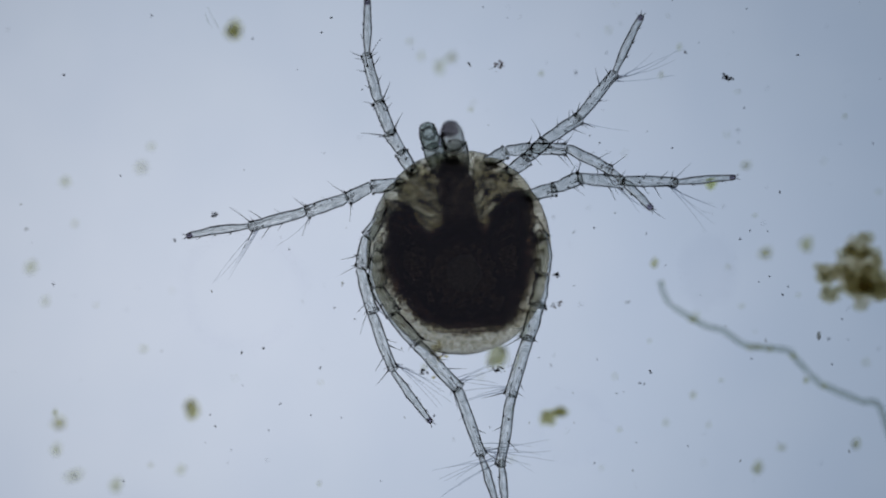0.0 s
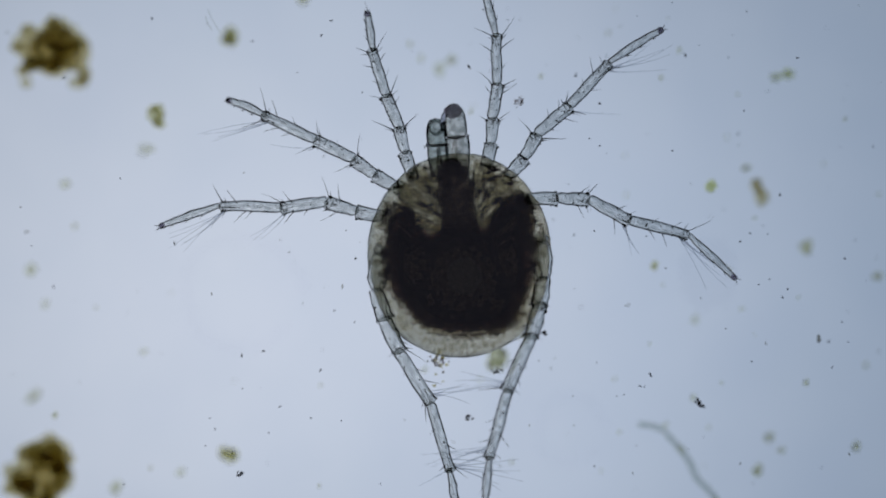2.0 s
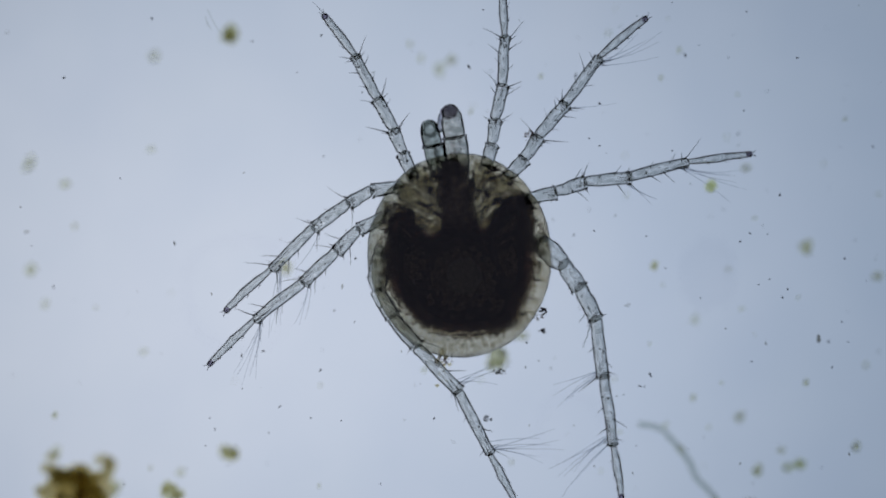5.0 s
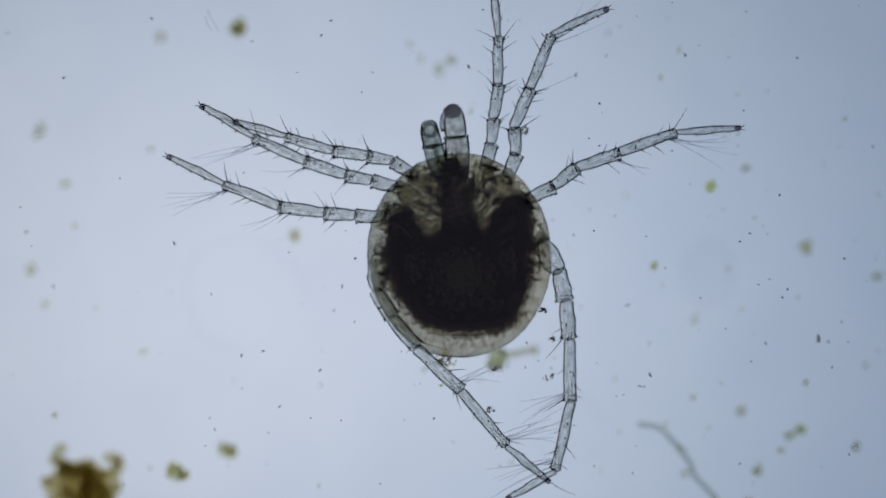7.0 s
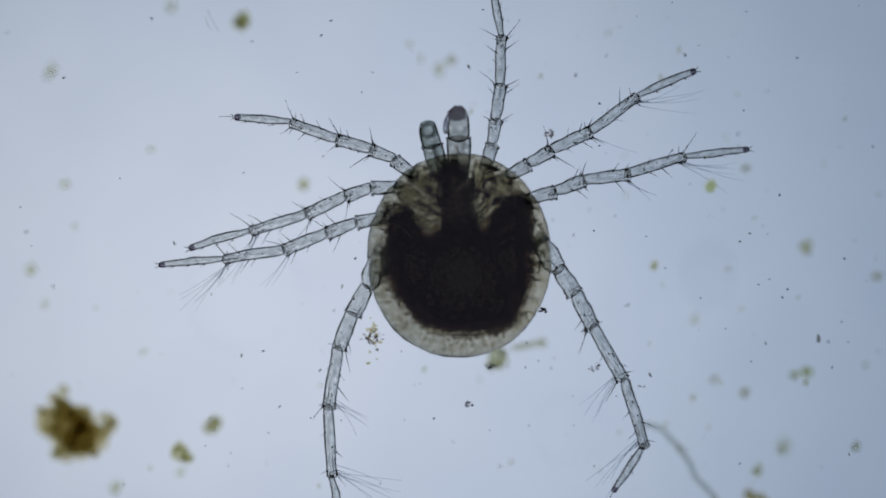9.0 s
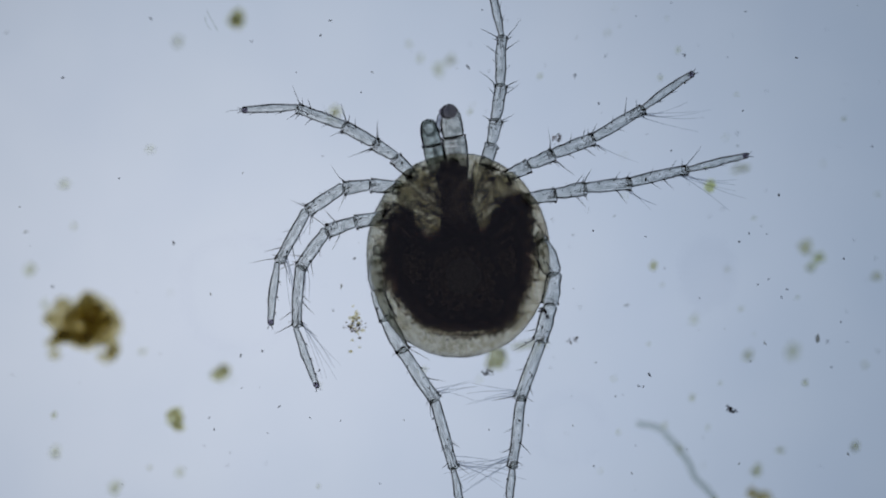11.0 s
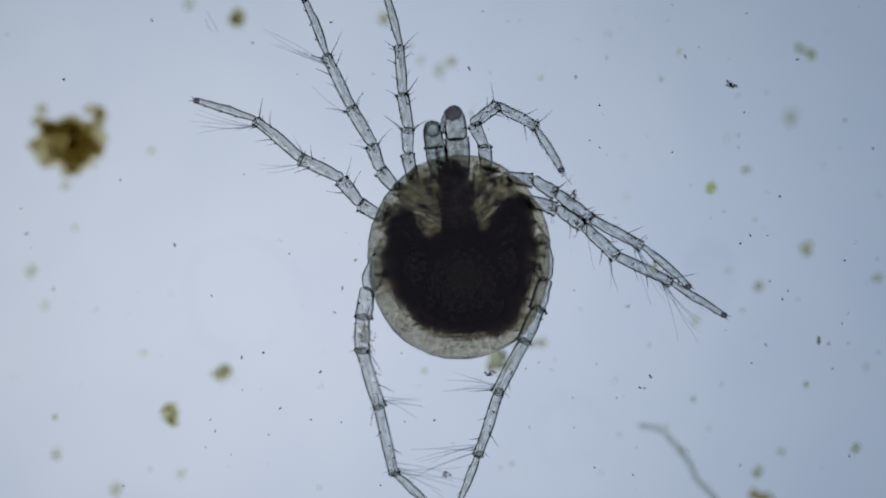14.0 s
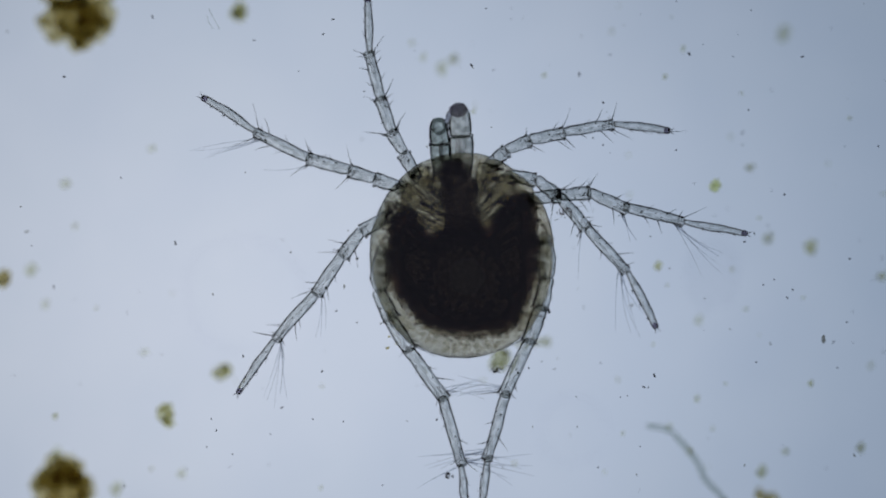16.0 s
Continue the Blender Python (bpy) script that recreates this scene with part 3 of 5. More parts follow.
def build_palp(root, length, width, folded):
    """A feeler of two stout segments; its end is a dark-rimmed dome, or a cap with the claw folded down beside it."""
    base = place(*root, 30)
    rng = random.Random(int(root[0]))
    split = length * 0.5
    bm = bmesh.new()
    tube(bm, [(-14, 0), (-12, width * 0.7), (0, width * 0.86), (split * 0.4, width * 0.97), (split * 0.75, width), (split - 2, width * 0.98), (split + 1, width * 0.7), (split + 2, 0)], 2.4, 20, 0.85)
    skin = PALP if folded else PALP_GREEN
    palp = part("palp", bm, skin, mite, "stout greenish grey clear feeler beside the mouth")
    palp.matrix_basis = Matrix.Translation(base) @ Matrix.Rotation(radians(90), 4, "Z")
    bm = bmesh.new()
    tube(bm, [(split - 4, 0), (split - 3, width * 0.6), (split + 1, width * 0.88), (split + 8, width * 0.95), (length * 0.7, width * 0.93), (length * 0.84, width * 0.84), (length * 0.94, width * (0.66 if folded else 0.74)), (length, width * (0.36 if folded else 0.46)), (length + 2, 0)], 2.6, 20, 0.85)
    part("outer_segment", bm, skin, palp)
    if folded:
        bm = bmesh.new()
        lump(bm, (length - 12, 3, 4), (13, width * 0.74, width * 0.62), 0.18, rng, 3)
        part("end_segment", bm, PALP_HORN, palp, "dark purplish brown rounded end of the feeler")
        bm = bmesh.new()
        thread(bm, [Vector(p) * DIV for p in ((length - 16, 16, 8), (length - 21, 19.5, 8), (length - 29, 22.5, 8), (length - 38, 24, 8), (length - 46, 22.5, 8))], 5.6, 0.5, 10)
        part("claw_segment", bm, PALP_END, palp, "folded claw of the feeler")
    else:
        bm = bmesh.new()
        rim = [Vector((length - 15 + 11.5 * math.cos(a), 11 * math.sin(a), 7)) * DIV for a in (radians(d) for d in range(0, 361, 20))]
        thread(bm, rim, 3.2, 1.0, 8)
        part("end_segment", bm, PALP_RIM, palp, "dark greenish rim of the rounded end")
        bm = bmesh.new()
        lump(bm, (split + 2, width * 0.9, 0), (4, 3, 3), 0.3, rng, 2)
        part("claw_segment", bm, PALP_END, palp, "small knob on the feeler")
    bm = bmesh.new()
    hoop = [Vector((split + 2 * math.sin(3 * a), width * 0.99 * math.cos(a), width * 0.84 * math.sin(a))) * DIV for a in (math.pi * k / 14 for k in range(15))]
    thread(bm, hoop, 0.75 if folded else 0.5, 1.0, 5)
    for way in (-1, 1):
        lump(bm, (split, way * width * 0.97, 0), (3, 2, 2), 0.3, rng, 1)
    part("joint_ring", bm, BRISTLE, palp, "dark joint line")
    bm = bmesh.new()
    for k in range(8):
        y = rng.uniform(-0.75, 0.75) * width
        f0 = rng.uniform(-0.1, 0.4)
        thread(bm, [Vector((split * (f0 + (0.95 - f0) * q), y * (1 - 0.5 * q) + rng.uniform(-1.5, 1.5), width * 0.5)) * DIV for q in (0, 0.25, 0.5, 0.75, 1)], rng.uniform(0.5, 1.0), 0.6, 4)
    tagged(part("fibres", bm, HEAD, palp, "fine dark fibres in the feeler"), kind="stuff")
    return dict(palp=palp, base=base, length=length, root=root)


PALPS = [build_palp((777, 302), 90, 18.5, False), build_palp((813, 300), 114, 21, True)]

# ---- drifting and resting debris ----
def clump(name, label, category, at, size, count, mat, seed, stretch=1.0, lobes=None, z=-280, group="", pieces=(0.10, 0.26), core_mat=None, spread=0.95):
    """A loose clump of rounded cells; lobes: (x, y, r, weight) in shares of its size."""
    if size < 40:
        size *= 1.22
    rng = random.Random(seed)
    lobes = lobes or [(0.12, 0.1, 0.62, 1), (-0.25, -0.15, 0.5, 1), (0.1, -0.35, 0.4, 1)]
    core = [(x * size, y * size * stretch, 0, r * size * 0.9, r * size * stretch * 0.9, r * size * 0.7) for x, y, r, w in lobes if size < 40 or w > 1.5]
    core.append((0, 0, 0, size * 0.22, size * 0.22, size * 0.2))
    ob = part(name, fused(core, 4 if size > 40 else 3, 0.13, 5.0, seed % 17), core_mat or mat)
    if size > 40:
        # the denser middle of a large clump
        for share, grain in ((0.84, 7.0), (0.6, 9.0)):
            inner = [(x * share, y * share, z0, rx * share, ry * share, rz * share) for x, y, z0, rx, ry, rz in core]
            part("inner_mass", fused(inner, 4, 0.2, grain, seed % 13 + 2), core_mat or INNER_ALGA, ob)
    bm = bmesh.new()
    for i in range(count):
        lx, ly, lr, _ = rng.choices(lobes, [w for *_, w in lobes])[0]
        a, q = rng.uniform(0, 6.283), math.sqrt(rng.random()) * lr * spread
        x, y = (lx + q * math.cos(a)) * size, (ly + q * math.sin(a)) * size * stretch
        r = size * rng.uniform(*pieces)
        lump(bm, (x, y, rng.uniform(-0.55, 0.55) * size * lr), (r, r * rng.uniform(0.7, 1.0), r * 0.8), 0.5, rng, 2 if size > 12 else 1)
        if size > 40:
            part("cell", bm, mat, ob)
            bm = bmesh.new()
    if size > 40:
        bm.free()
    else:
        tagged(part("cell_mass", bm, mat, ob), kind="stuff")
    ob.location = place(*at, z)
    return tagged(ob, label, category, group)


DRIFT = {}
BIG = [(0.04, 0.0, 0.56, 6), (-0.48, -0.2, 0.42, 2.8), (0.48, -0.02, 0.43, 3.0), (0.04, -0.46, 0.36, 2.0), (0.32, -0.32, 0.38, 1.6), (-0.36, 0.16, 0.28, 2.2), (0.0, 0.14, 0.3, 3.5),
       (0.58, 0.4, 0.22, 1.5), (0.62, 0.55, 0.17, 1.5), (0.48, 0.92, 0.06, 0.45), (-0.58, 0.46, 0.18, 0.8), (-0.56, 0.64, 0.1, 0.4), (-0.82, -0.14, 0.1, 0.3)]
DRIFT["big"] = clump("algae_clump", "large ragged olive brown clump of algae drifting in water", "algae", (92, 95), 87, 84, UMBER_ALGA, 11, 1.0, BIG, -300, pieces=(0.08, 0.19), spread=0.85)
SECOND = [(0, 0, 0.72, 6), (0.2, 0.45, 0.42, 2), (0.6, 0.15, 0.3, 0.8), (-0.5, -0.3, 0.36, 1.6), (0.4, -0.5, 0.3, 1)]
DRIFT["second"] = clump("algae_clump", "large dark olive clump of algae drifting in water", "algae", (75, 835), 82, 66, BROWN_ALGA, 12, 1.05, SECOND, -310, pieces=(0.09, 0.22))
DRIFT["right"] = clump("algae_clump", "broad mottled brown and olive clump of algae cells", "algae", (1510, 485), 66, 80, TAN_ALGA, 13, 1.0,
                       [(0.15, 0.1, 0.78, 6), (0.09, 0.78, 0.42, 2), (-0.79, 0.06, 0.32, 1.6), (0.27, -0.62, 0.33, 1.6), (-0.75, -0.5, 0.16, 0.5), (-0.5, -0.52, 0.16, 0.5), (0.7, -0.38, 0.42, 2)],
                       -150, pieces=(0.08, 0.24), core_mat=GREY_ALGA)
small = "small algae clumps"
DRIFT["top"] = clump("algae_clump", "small olive clump of algae with fine threads", "algae", (413, 57), 20, 36, ALGA, 14, 1.1, z=-310, group=small)
DRIFT["low"] = clump("algae_clump", "small oblong olive clump of algae", "algae", (340, 727), 19, 30, ALGA, 15, 0.8, [(0, 0, 0.7, 3), (-0.5, 0.35, 0.5, 1)], z=-290, group=small)
DRIFT["side"] = clump("algae_clump", "small ragged olive clump of algae", "algae", (283, 688), 21, 30, ALGA, 16, 1.0, [(0, 0.2, 0.7, 3), (0.35, -0.55, 0.45, 1.2)], z=-210, group=small)
DRIFT["pair"] = clump("algae_clump", "small ragged two-lobed clump of algae", "algae", (980, 740), 23, 34, ALGA, 17, 0.8, [(-0.4, -0.2, 0.6, 2), (0.5, 0.3, 0.5, 1)], z=-210, group=small)
DRIFT["left"] = clump("algae_clump", "small olive ball of algae", "algae", (105, 752), 14, 18, ALGA, 18, z=-330, group=small)
DRIFT["yellow"] = clump("algae_clump", "yellowish brown two-lobed piece of algae", "algae", (1280, 15), 20, 22, BROWN_ALGA, 19, 1.2, [(-0.2, 0.5, 0.5, 1), (0.2, -0.3, 0.6, 1.4)], z=-270, group=small)
DRIFT["green"] = clump("algae_clump", "small round olive green clump of algae", "algae", (500, 482), 13, 18, ALGA, 20, z=-310, group=small)
DRIFT["faint"] = clump("algae_clump", "faint pale green speck of algae", "algae", (272, 104), 11, 12, PALE_ALGA, 21, z=-380, group=small)
DRIFT["pale"] = clump("algae_clump", "faint pale elongated wisp of algae", "algae", (45, 300), 20, 12, FAINT_ALGA, 22, 0.5, z=-380, group=small)
DRIFT["riser"] = clump("algae_clump", "yellow-green cell cluster with a pale tail", "algae", (1410, 837), 17, 20, LIME_ALGA, 24, 0.7, [(0.45, 0.2, 0.5, 2), (-0.75, -0.3, 0.35, 1)], z=-300, group=small)
DRIFT["climber"] = clump("algae_clump", "small pale olive ball of algae", "algae", (1308, 748), 11, 14, PALE_ALGA, 25, 1.1, z=-300, group=small)
DRIFT["quick"] = clump("algae_clump", "small pale olive clump of algae", "algae", (1246, 773), 10, 12, PALE_ALGA, 26, 0.8, z=-320, group=small)
DRIFT["veil"] = clump("algae_clump", "faint pale blurred wisp of algae", "algae", (1388, 789), 17, 12, FAINT_ALGA, 27, 1.2, z=-390, group=small)
DRIFT["edge"] = clump("algae_clump", "small brownish olive clump of algae", "algae", (-90, 520), 19, 24, BROWN_ALGA, 28, 1.2, z=-250, group=small)
DRIFT["gone"] = clump("algae_clump", "small oblong olive speck of algae", "algae", (1354, 452), 13, 16, ALGA, 23, 0.9, z=-300, group=small)

for x, y, r, mat, z, text in ((1258, 329, 13, LIME_ALGA, -160, "bright lime green algal cell"), (1427, 437, 14, ALGA, -390, "small olive clump of algae"),
                              (1158, 470, 9, ALGA, -200, "small olive speck of algae"), (1553, 489, 12, ALGA, -390, "small olive clump of algae"),
                              (778, 122, 12, FAINT_ALGA, -420, "pale olive speck of algae"), (798, 107, 11, PALE_ALGA, -440, "pale olive speck of algae"),
                              (54, 477, 14, FAINT_ALGA, -400, "faint pale speck of algae"), (745, 103, 7, FAINT_ALGA, -360, "faint pale speck of algae"),
                              (1319, 297, 10, PALE_ALGA, -340, "pale olive speck of algae"), (205, 862, 13, FAINT_ALGA, -400, "faint pale speck of algae"),
                              (100, 799, 11, FAINT_ALGA, -400, "faint pale speck of algae"), (1515, 790, 10, PALE_ALGA, -300, "pale olive speck of algae"),
                              (1341, 832, 11, PALE_ALGA, -300, "pale olive speck of algae"), (268, 264, 9, FAINT_ALGA, -360, "faint pale speck of algae"),
                              (254, 622, 9, FAINT_ALGA, -380, "faint pale speck of algae"), (115, 326, 13, FAINT_ALGA, -400, "faint pale speck of algae"),
                              (1382, 797, 8, PALE_ALGA, -320, "faint pale speck of algae"), (320, 836, 9, FAINT_ALGA, -380, "faint pale speck of algae"),
                              (1230, 566, 9, FAINT_ALGA, -380, "faint pale speck of algae"), (80, 538, 8, FAINT_ALGA, -400, "faint pale speck of algae")):
    clump("algae_clump", text, "algae", (x, y), r, 12, mat, int(x * 3 + y), 0.7 + (x * 7 + y) % 10 * 0.09, z=z * 0.72, group=small)

rng = random.Random(77)
for i in range(46):
    x, y = rng.uniform(10, 1560) if i % 3 else rng.uniform(1050, 1560), rng.uniform(10, 870)
    if ((x - 814) / 175) ** 2 + ((y - 452) / 195) ** 2 < 1:
        continue
    clump("algae_clump", "tiny faint pale speck of algae", "algae", (x, y), rng.uniform(3, 6.5), 5, PALE_ALGA if i % 3 else FAINT_ALGA, 900 + i, rng.uniform(0.6, 1.6), z=rng.uniform(-270, -130), group=small)
# thin added disc for the background's faint dark patch, taken as dust on optics
bm = bmesh.new()
lump(bm, (0, 0, 0), (58, 72, 2), 0.35, random.Random(9), 3)
smear = part("dim_patch", bm, HAZE)
smear.location = place(1252, 486, -425)
tagged(smear, "faint greyish disc for a blurred darker patch of the background", "smear")

# dried rims of droplets on the slide, barely visible
for x, y, r, seed in ((428, 520, 118, 1), (1010, 760, 70, 2)):
    rng = random.Random(seed)
    bm = bmesh.new()
    loop = [Vector((r * (1 + 0.08 * math.sin(3 * a + seed)) * math.cos(a), r * 0.95 * math.sin(a), 0)) * DIV for a in (2 * math.pi * k / 40 for k in range(37))]
    thread(bm, loop, 10, 0.8, 8)
    ring = part("droplet_rim", bm, FAINT_HAZE)
    ring.location = place(x, y, SLIDE_TOP + 10)
    tagged(ring, "barely visible dried rim of a droplet on glass", "droplet mark")

under = clump("algae_clump", "olive clump of algae caught under the mite's tail", "algae", (882, 636), 21, 34, PALE_ALGA, 31, 1.1, [(0, 0.1, 0.8, 3), (-0.5, -0.3, 0.4, 1)], z=-240, group=small)

bm = bmesh.new()
lathe(bm, [(-34, 0), (-33, 4), (-20, 6), (5, 5.5), (18, 6), (24, 9), (32, 8.5), (35, 0)], 12, 0.9, 1.0)
DRIFT["rod"] = part("algae_rod", bm, PALE_ALGA)
DRIFT["rod"].location = place(905, 600, -260)
tagged(DRIFT["rod"], "pale olive rod of algae with a rounded end", "algae")

for pts in (((368, 18), (374, 32), (381, 44), (388, 56)), ((364, 30), (368, 44), (376, 54))):
    bm = bmesh.new()
    x0, y0 = pts[0]
    thread(bm, [Vector((x - x0, y0 - y, 0)) * DIV for x, y in pts], 0.85, 0.7, 4)
    hair = part("fine_thread", bm, STRAND)
    hair.location = place(x0, y0, -40)
    tagged(hair, "fine pale grey thread lying in the water", "thread")

# algal strand: a soft bent thread with a few cells along it
def build_strand():
    bm = bmesh.new()
    pts = [Vector(p) * DIV for p in ((0, 0, 0), (13, -37, 0), (38, -57, 2), (83, -83, 3), (118, -93, 2), (145, -112, 0), (168, -122, 0), (238, -130, 0),
                                     (255, -147, -2), (295, -188, -3), (319, -201, 0), (378, -225, 2), (400, -226, 0), (414, -241, 0), (426, -276, 0), (446, -335, 0), (470, -410, 0))]
    fine = []
    for i in range(len(pts) - 1):
        p0, p1, p2, p3 = pts[max(i - 1, 0)], pts[i], pts[i + 1], pts[min(i + 2, len(pts) - 1)]
        for k in range(4):
            s = k / 4
            fine.append(0.5 * ((2 * p1) + (p2 - p0) * s + (2 * p0 - 5 * p1 + 4 * p2 - p3) * s * s + (3 * p1 - p0 - 3 * p2 + p3) * s ** 3))
    thread(bm, fine[::-1], 7.2, 0.72, 10)
    ob = part("algal_strand", bm, STRAND)
    rng = random.Random(8)
    bm = bmesh.new()
    for k in (10, 24, 25, 26, 30, 38):
        c = fine[k] / DIV
        lump(bm, (c.x, c.y + rng.uniform(-3, 3), 4), (8, 5, 4), 0.4, rng, 2)
    tagged(part("cell_mass", bm, ALGA, ob, "olive cells stuck to the strand"), kind="stuff")
    ob.location = place(1168, 500, -190)
    return tagged(ob, "long pale grey-green bent strand of algae", "algae")


DRIFT["strand"] = build_strand()


# grit: irregular dark grains, each a thing of its own
def grit_cluster(at, size, count, seed, mat=None, z=-20):
    rng = random.Random(seed)
    bm = bmesh.new()
    for i in range(count):
        r = rng.uniform(1.2, 3.2)
        lump(bm, (rng.gauss(0, size * 0.45), rng.gauss(0, size * 0.4), rng.uniform(-5, 5)), (r, r * rng.uniform(0.6, 1), r), 0.5, rng, 1)
    ob = part("grit_cluster", bm, mat or GRIT)
    ob.location = place(*at, z)
    return tagged(ob, "small dark cluster of mineral grit", "grit", "grit clusters")


DRIFT["grit_a"] = grit_cluster((1287, 140), 9, 16, 51)
DRIFT["grit_b"] = grit_cluster((916, 180), 12, 14, 52, RUST)
DRIFT["grit_c"] = grit_cluster((775, 638), 19, 34, 53, RUST)
rng = random.Random(531)
bm = bmesh.new()
for k in range(30):
    r = rng.uniform(1.4, 4)
    lump(bm, (rng.gauss(1, 7), rng.gauss(4, 17), rng.uniform(-6, 6)), (r, r * rng.uniform(0.5, 1), r * 0.8), 0.6, rng, 2)
tagged(part("cell_mass", bm, BROWN_ALGA, DRIFT["grit_c"], "olive algae cells among the grit"), kind="stuff")
DRIFT["grit_d"] = grit_cluster((978, 600), 6, 12, 54)
DRIFT["grit_e"] = grit_cluster((972, 668), 9, 12, 55, RUST)
DRIFT["grit_f"] = grit_cluster((880, 658), 10, 16, 56)
DRIFT["grit_g"] = grit_cluster((410, 435), 7, 10, 57)
DRIFT["grit_h"] = grit_cluster((870, 730), 8, 10, 58)
grit_cluster((962, 549), 6, 10, 59, z=20)

GRAINS = []
for seed in range(8):
    rng = random.Random(700 + seed)
    bm = bmesh.new()
    for k in range(rng.choice((1, 1, 2, 3))):
        r = rng.uniform(1.3, 2.4)
        lump(bm, (k * rng.uniform(1, 3), k * rng.uniform(-2, 2), 0), (r, r * rng.uniform(0.6, 1), r), 0.5, rng, 1)
    if seed % 3 == 2:
        for v in bm.verts:
            v.co.x *= 1.9
        grain = part("grit_grain", bm, GREY_FLAKE)
        tagged(grain, "tiny oblong grey chip of grit", "grit", "scattered grit grains")
    else:
        grain = part("grit_grain", bm, GRIT)
        tagged(grain, "tiny dark grain of grit", "grit", "scattered grit grains")
    GRAINS.append(grain)
rng = random.Random(5)
spots = [(113, 138, 1.3), (829, 117, 1.5), (832, 122, 0.9), (213, 316, 1.1), (466, 622, 1.2), (605, 510, 1.1), (1150, 662, 1.2), (629, 458, 1.4), (628, 570, 1.0),
         (512, 447, 0.8), (497, 719, 0.8), (1380, 345, 1.4), (1330, 640, 0.8), (1140, 685, 0.9), (1218, 795, 0.9), (372, 740, 0.8), (381, 759, 0.7), (364, 789, 0.7), (409, 802, 0.7), (476, 767, 0.7),
         (331, 829, 0.6), (219, 857, 0.8), (428, 631, 0.9), (1144, 419, 0.8), (1310, 428, 1.1), (1327, 413, 1.0), (1178, 475, 0.9), (1343, 504, 0.8), (1384, 526, 0.8), (1490, 570, 1.0), (1495, 458, 1.0), (1395, 513, 1.0), (1240, 528, 0.9), (1362, 495, 0.9), (1134, 684, 0.9)]
NAMED = len(spots)
while len(spots) < 175:
    x, y = rng.uniform(5, 1563), rng.uniform(5, 877)
    if x < 560 and rng.random() < 0.65:
        continue
    if ((x - 814) / 170) ** 2 + ((y - 452) / 190) ** 2 < 1:
        continue
    spots.append((x, y, rng.choice((0.45, 0.55, 0.65, 0.75, 0.9, 1.1))))
for i, (x, y, k) in enumerate(spots):
    m = Matrix.Translation(place(x, y, rng.choice((-130, -80, -40, 0, 10)) if i >= NAMED else -10)) @ Matrix.Rotation(rng.uniform(0, 6), 4, "Z")
    if i < len(GRAINS):
        ob = GRAINS[i]
        ob.matrix_basis = m
    else:
        ob = copy_thing(GRAINS[(0, 1, 3, 4, 6, 7)[i % 6] if i < NAMED else i % len(GRAINS)], m)
    ob.scale = (k, k, k)

bm = bmesh.new()
lump(bm, (0, 0, 0), (3.4, 8, 3), 0.5, random.Random(61), 2)
seed_ob = part("algae_flake", bm, GREY_FLAKE)
seed_ob.location = place(1449, 600, -30)
tagged(seed_ob, "small grey oblong flake of plant matter", "flake")


# ---- what moves ----
def fitted(spans, whole):
    """Lets no segment reach further than its length: what is too much goes to its neighbours."""
    most = [1.02 * w for w in whole]
    over = sum(max(0, s - m) for s, m in zip(spans, most))
    slack = [max(0, m - s) for s, m in zip(spans, most)]
    share = min(1, over / max(sum(slack), 1e-6))
    return [min(s, m) + k * share for s, m, k in zip(spans, most, slack)]


# legs whose end rises towards the lens: seconds and heights of the tip in divisions
RAISED = {0: [(7.6, 0), (7.9, 190), (8.1, 190), (8.4, 0)], 1: [(14.2, 0), (14.45, 40), (14.55, 40), (14.8, 0)]}


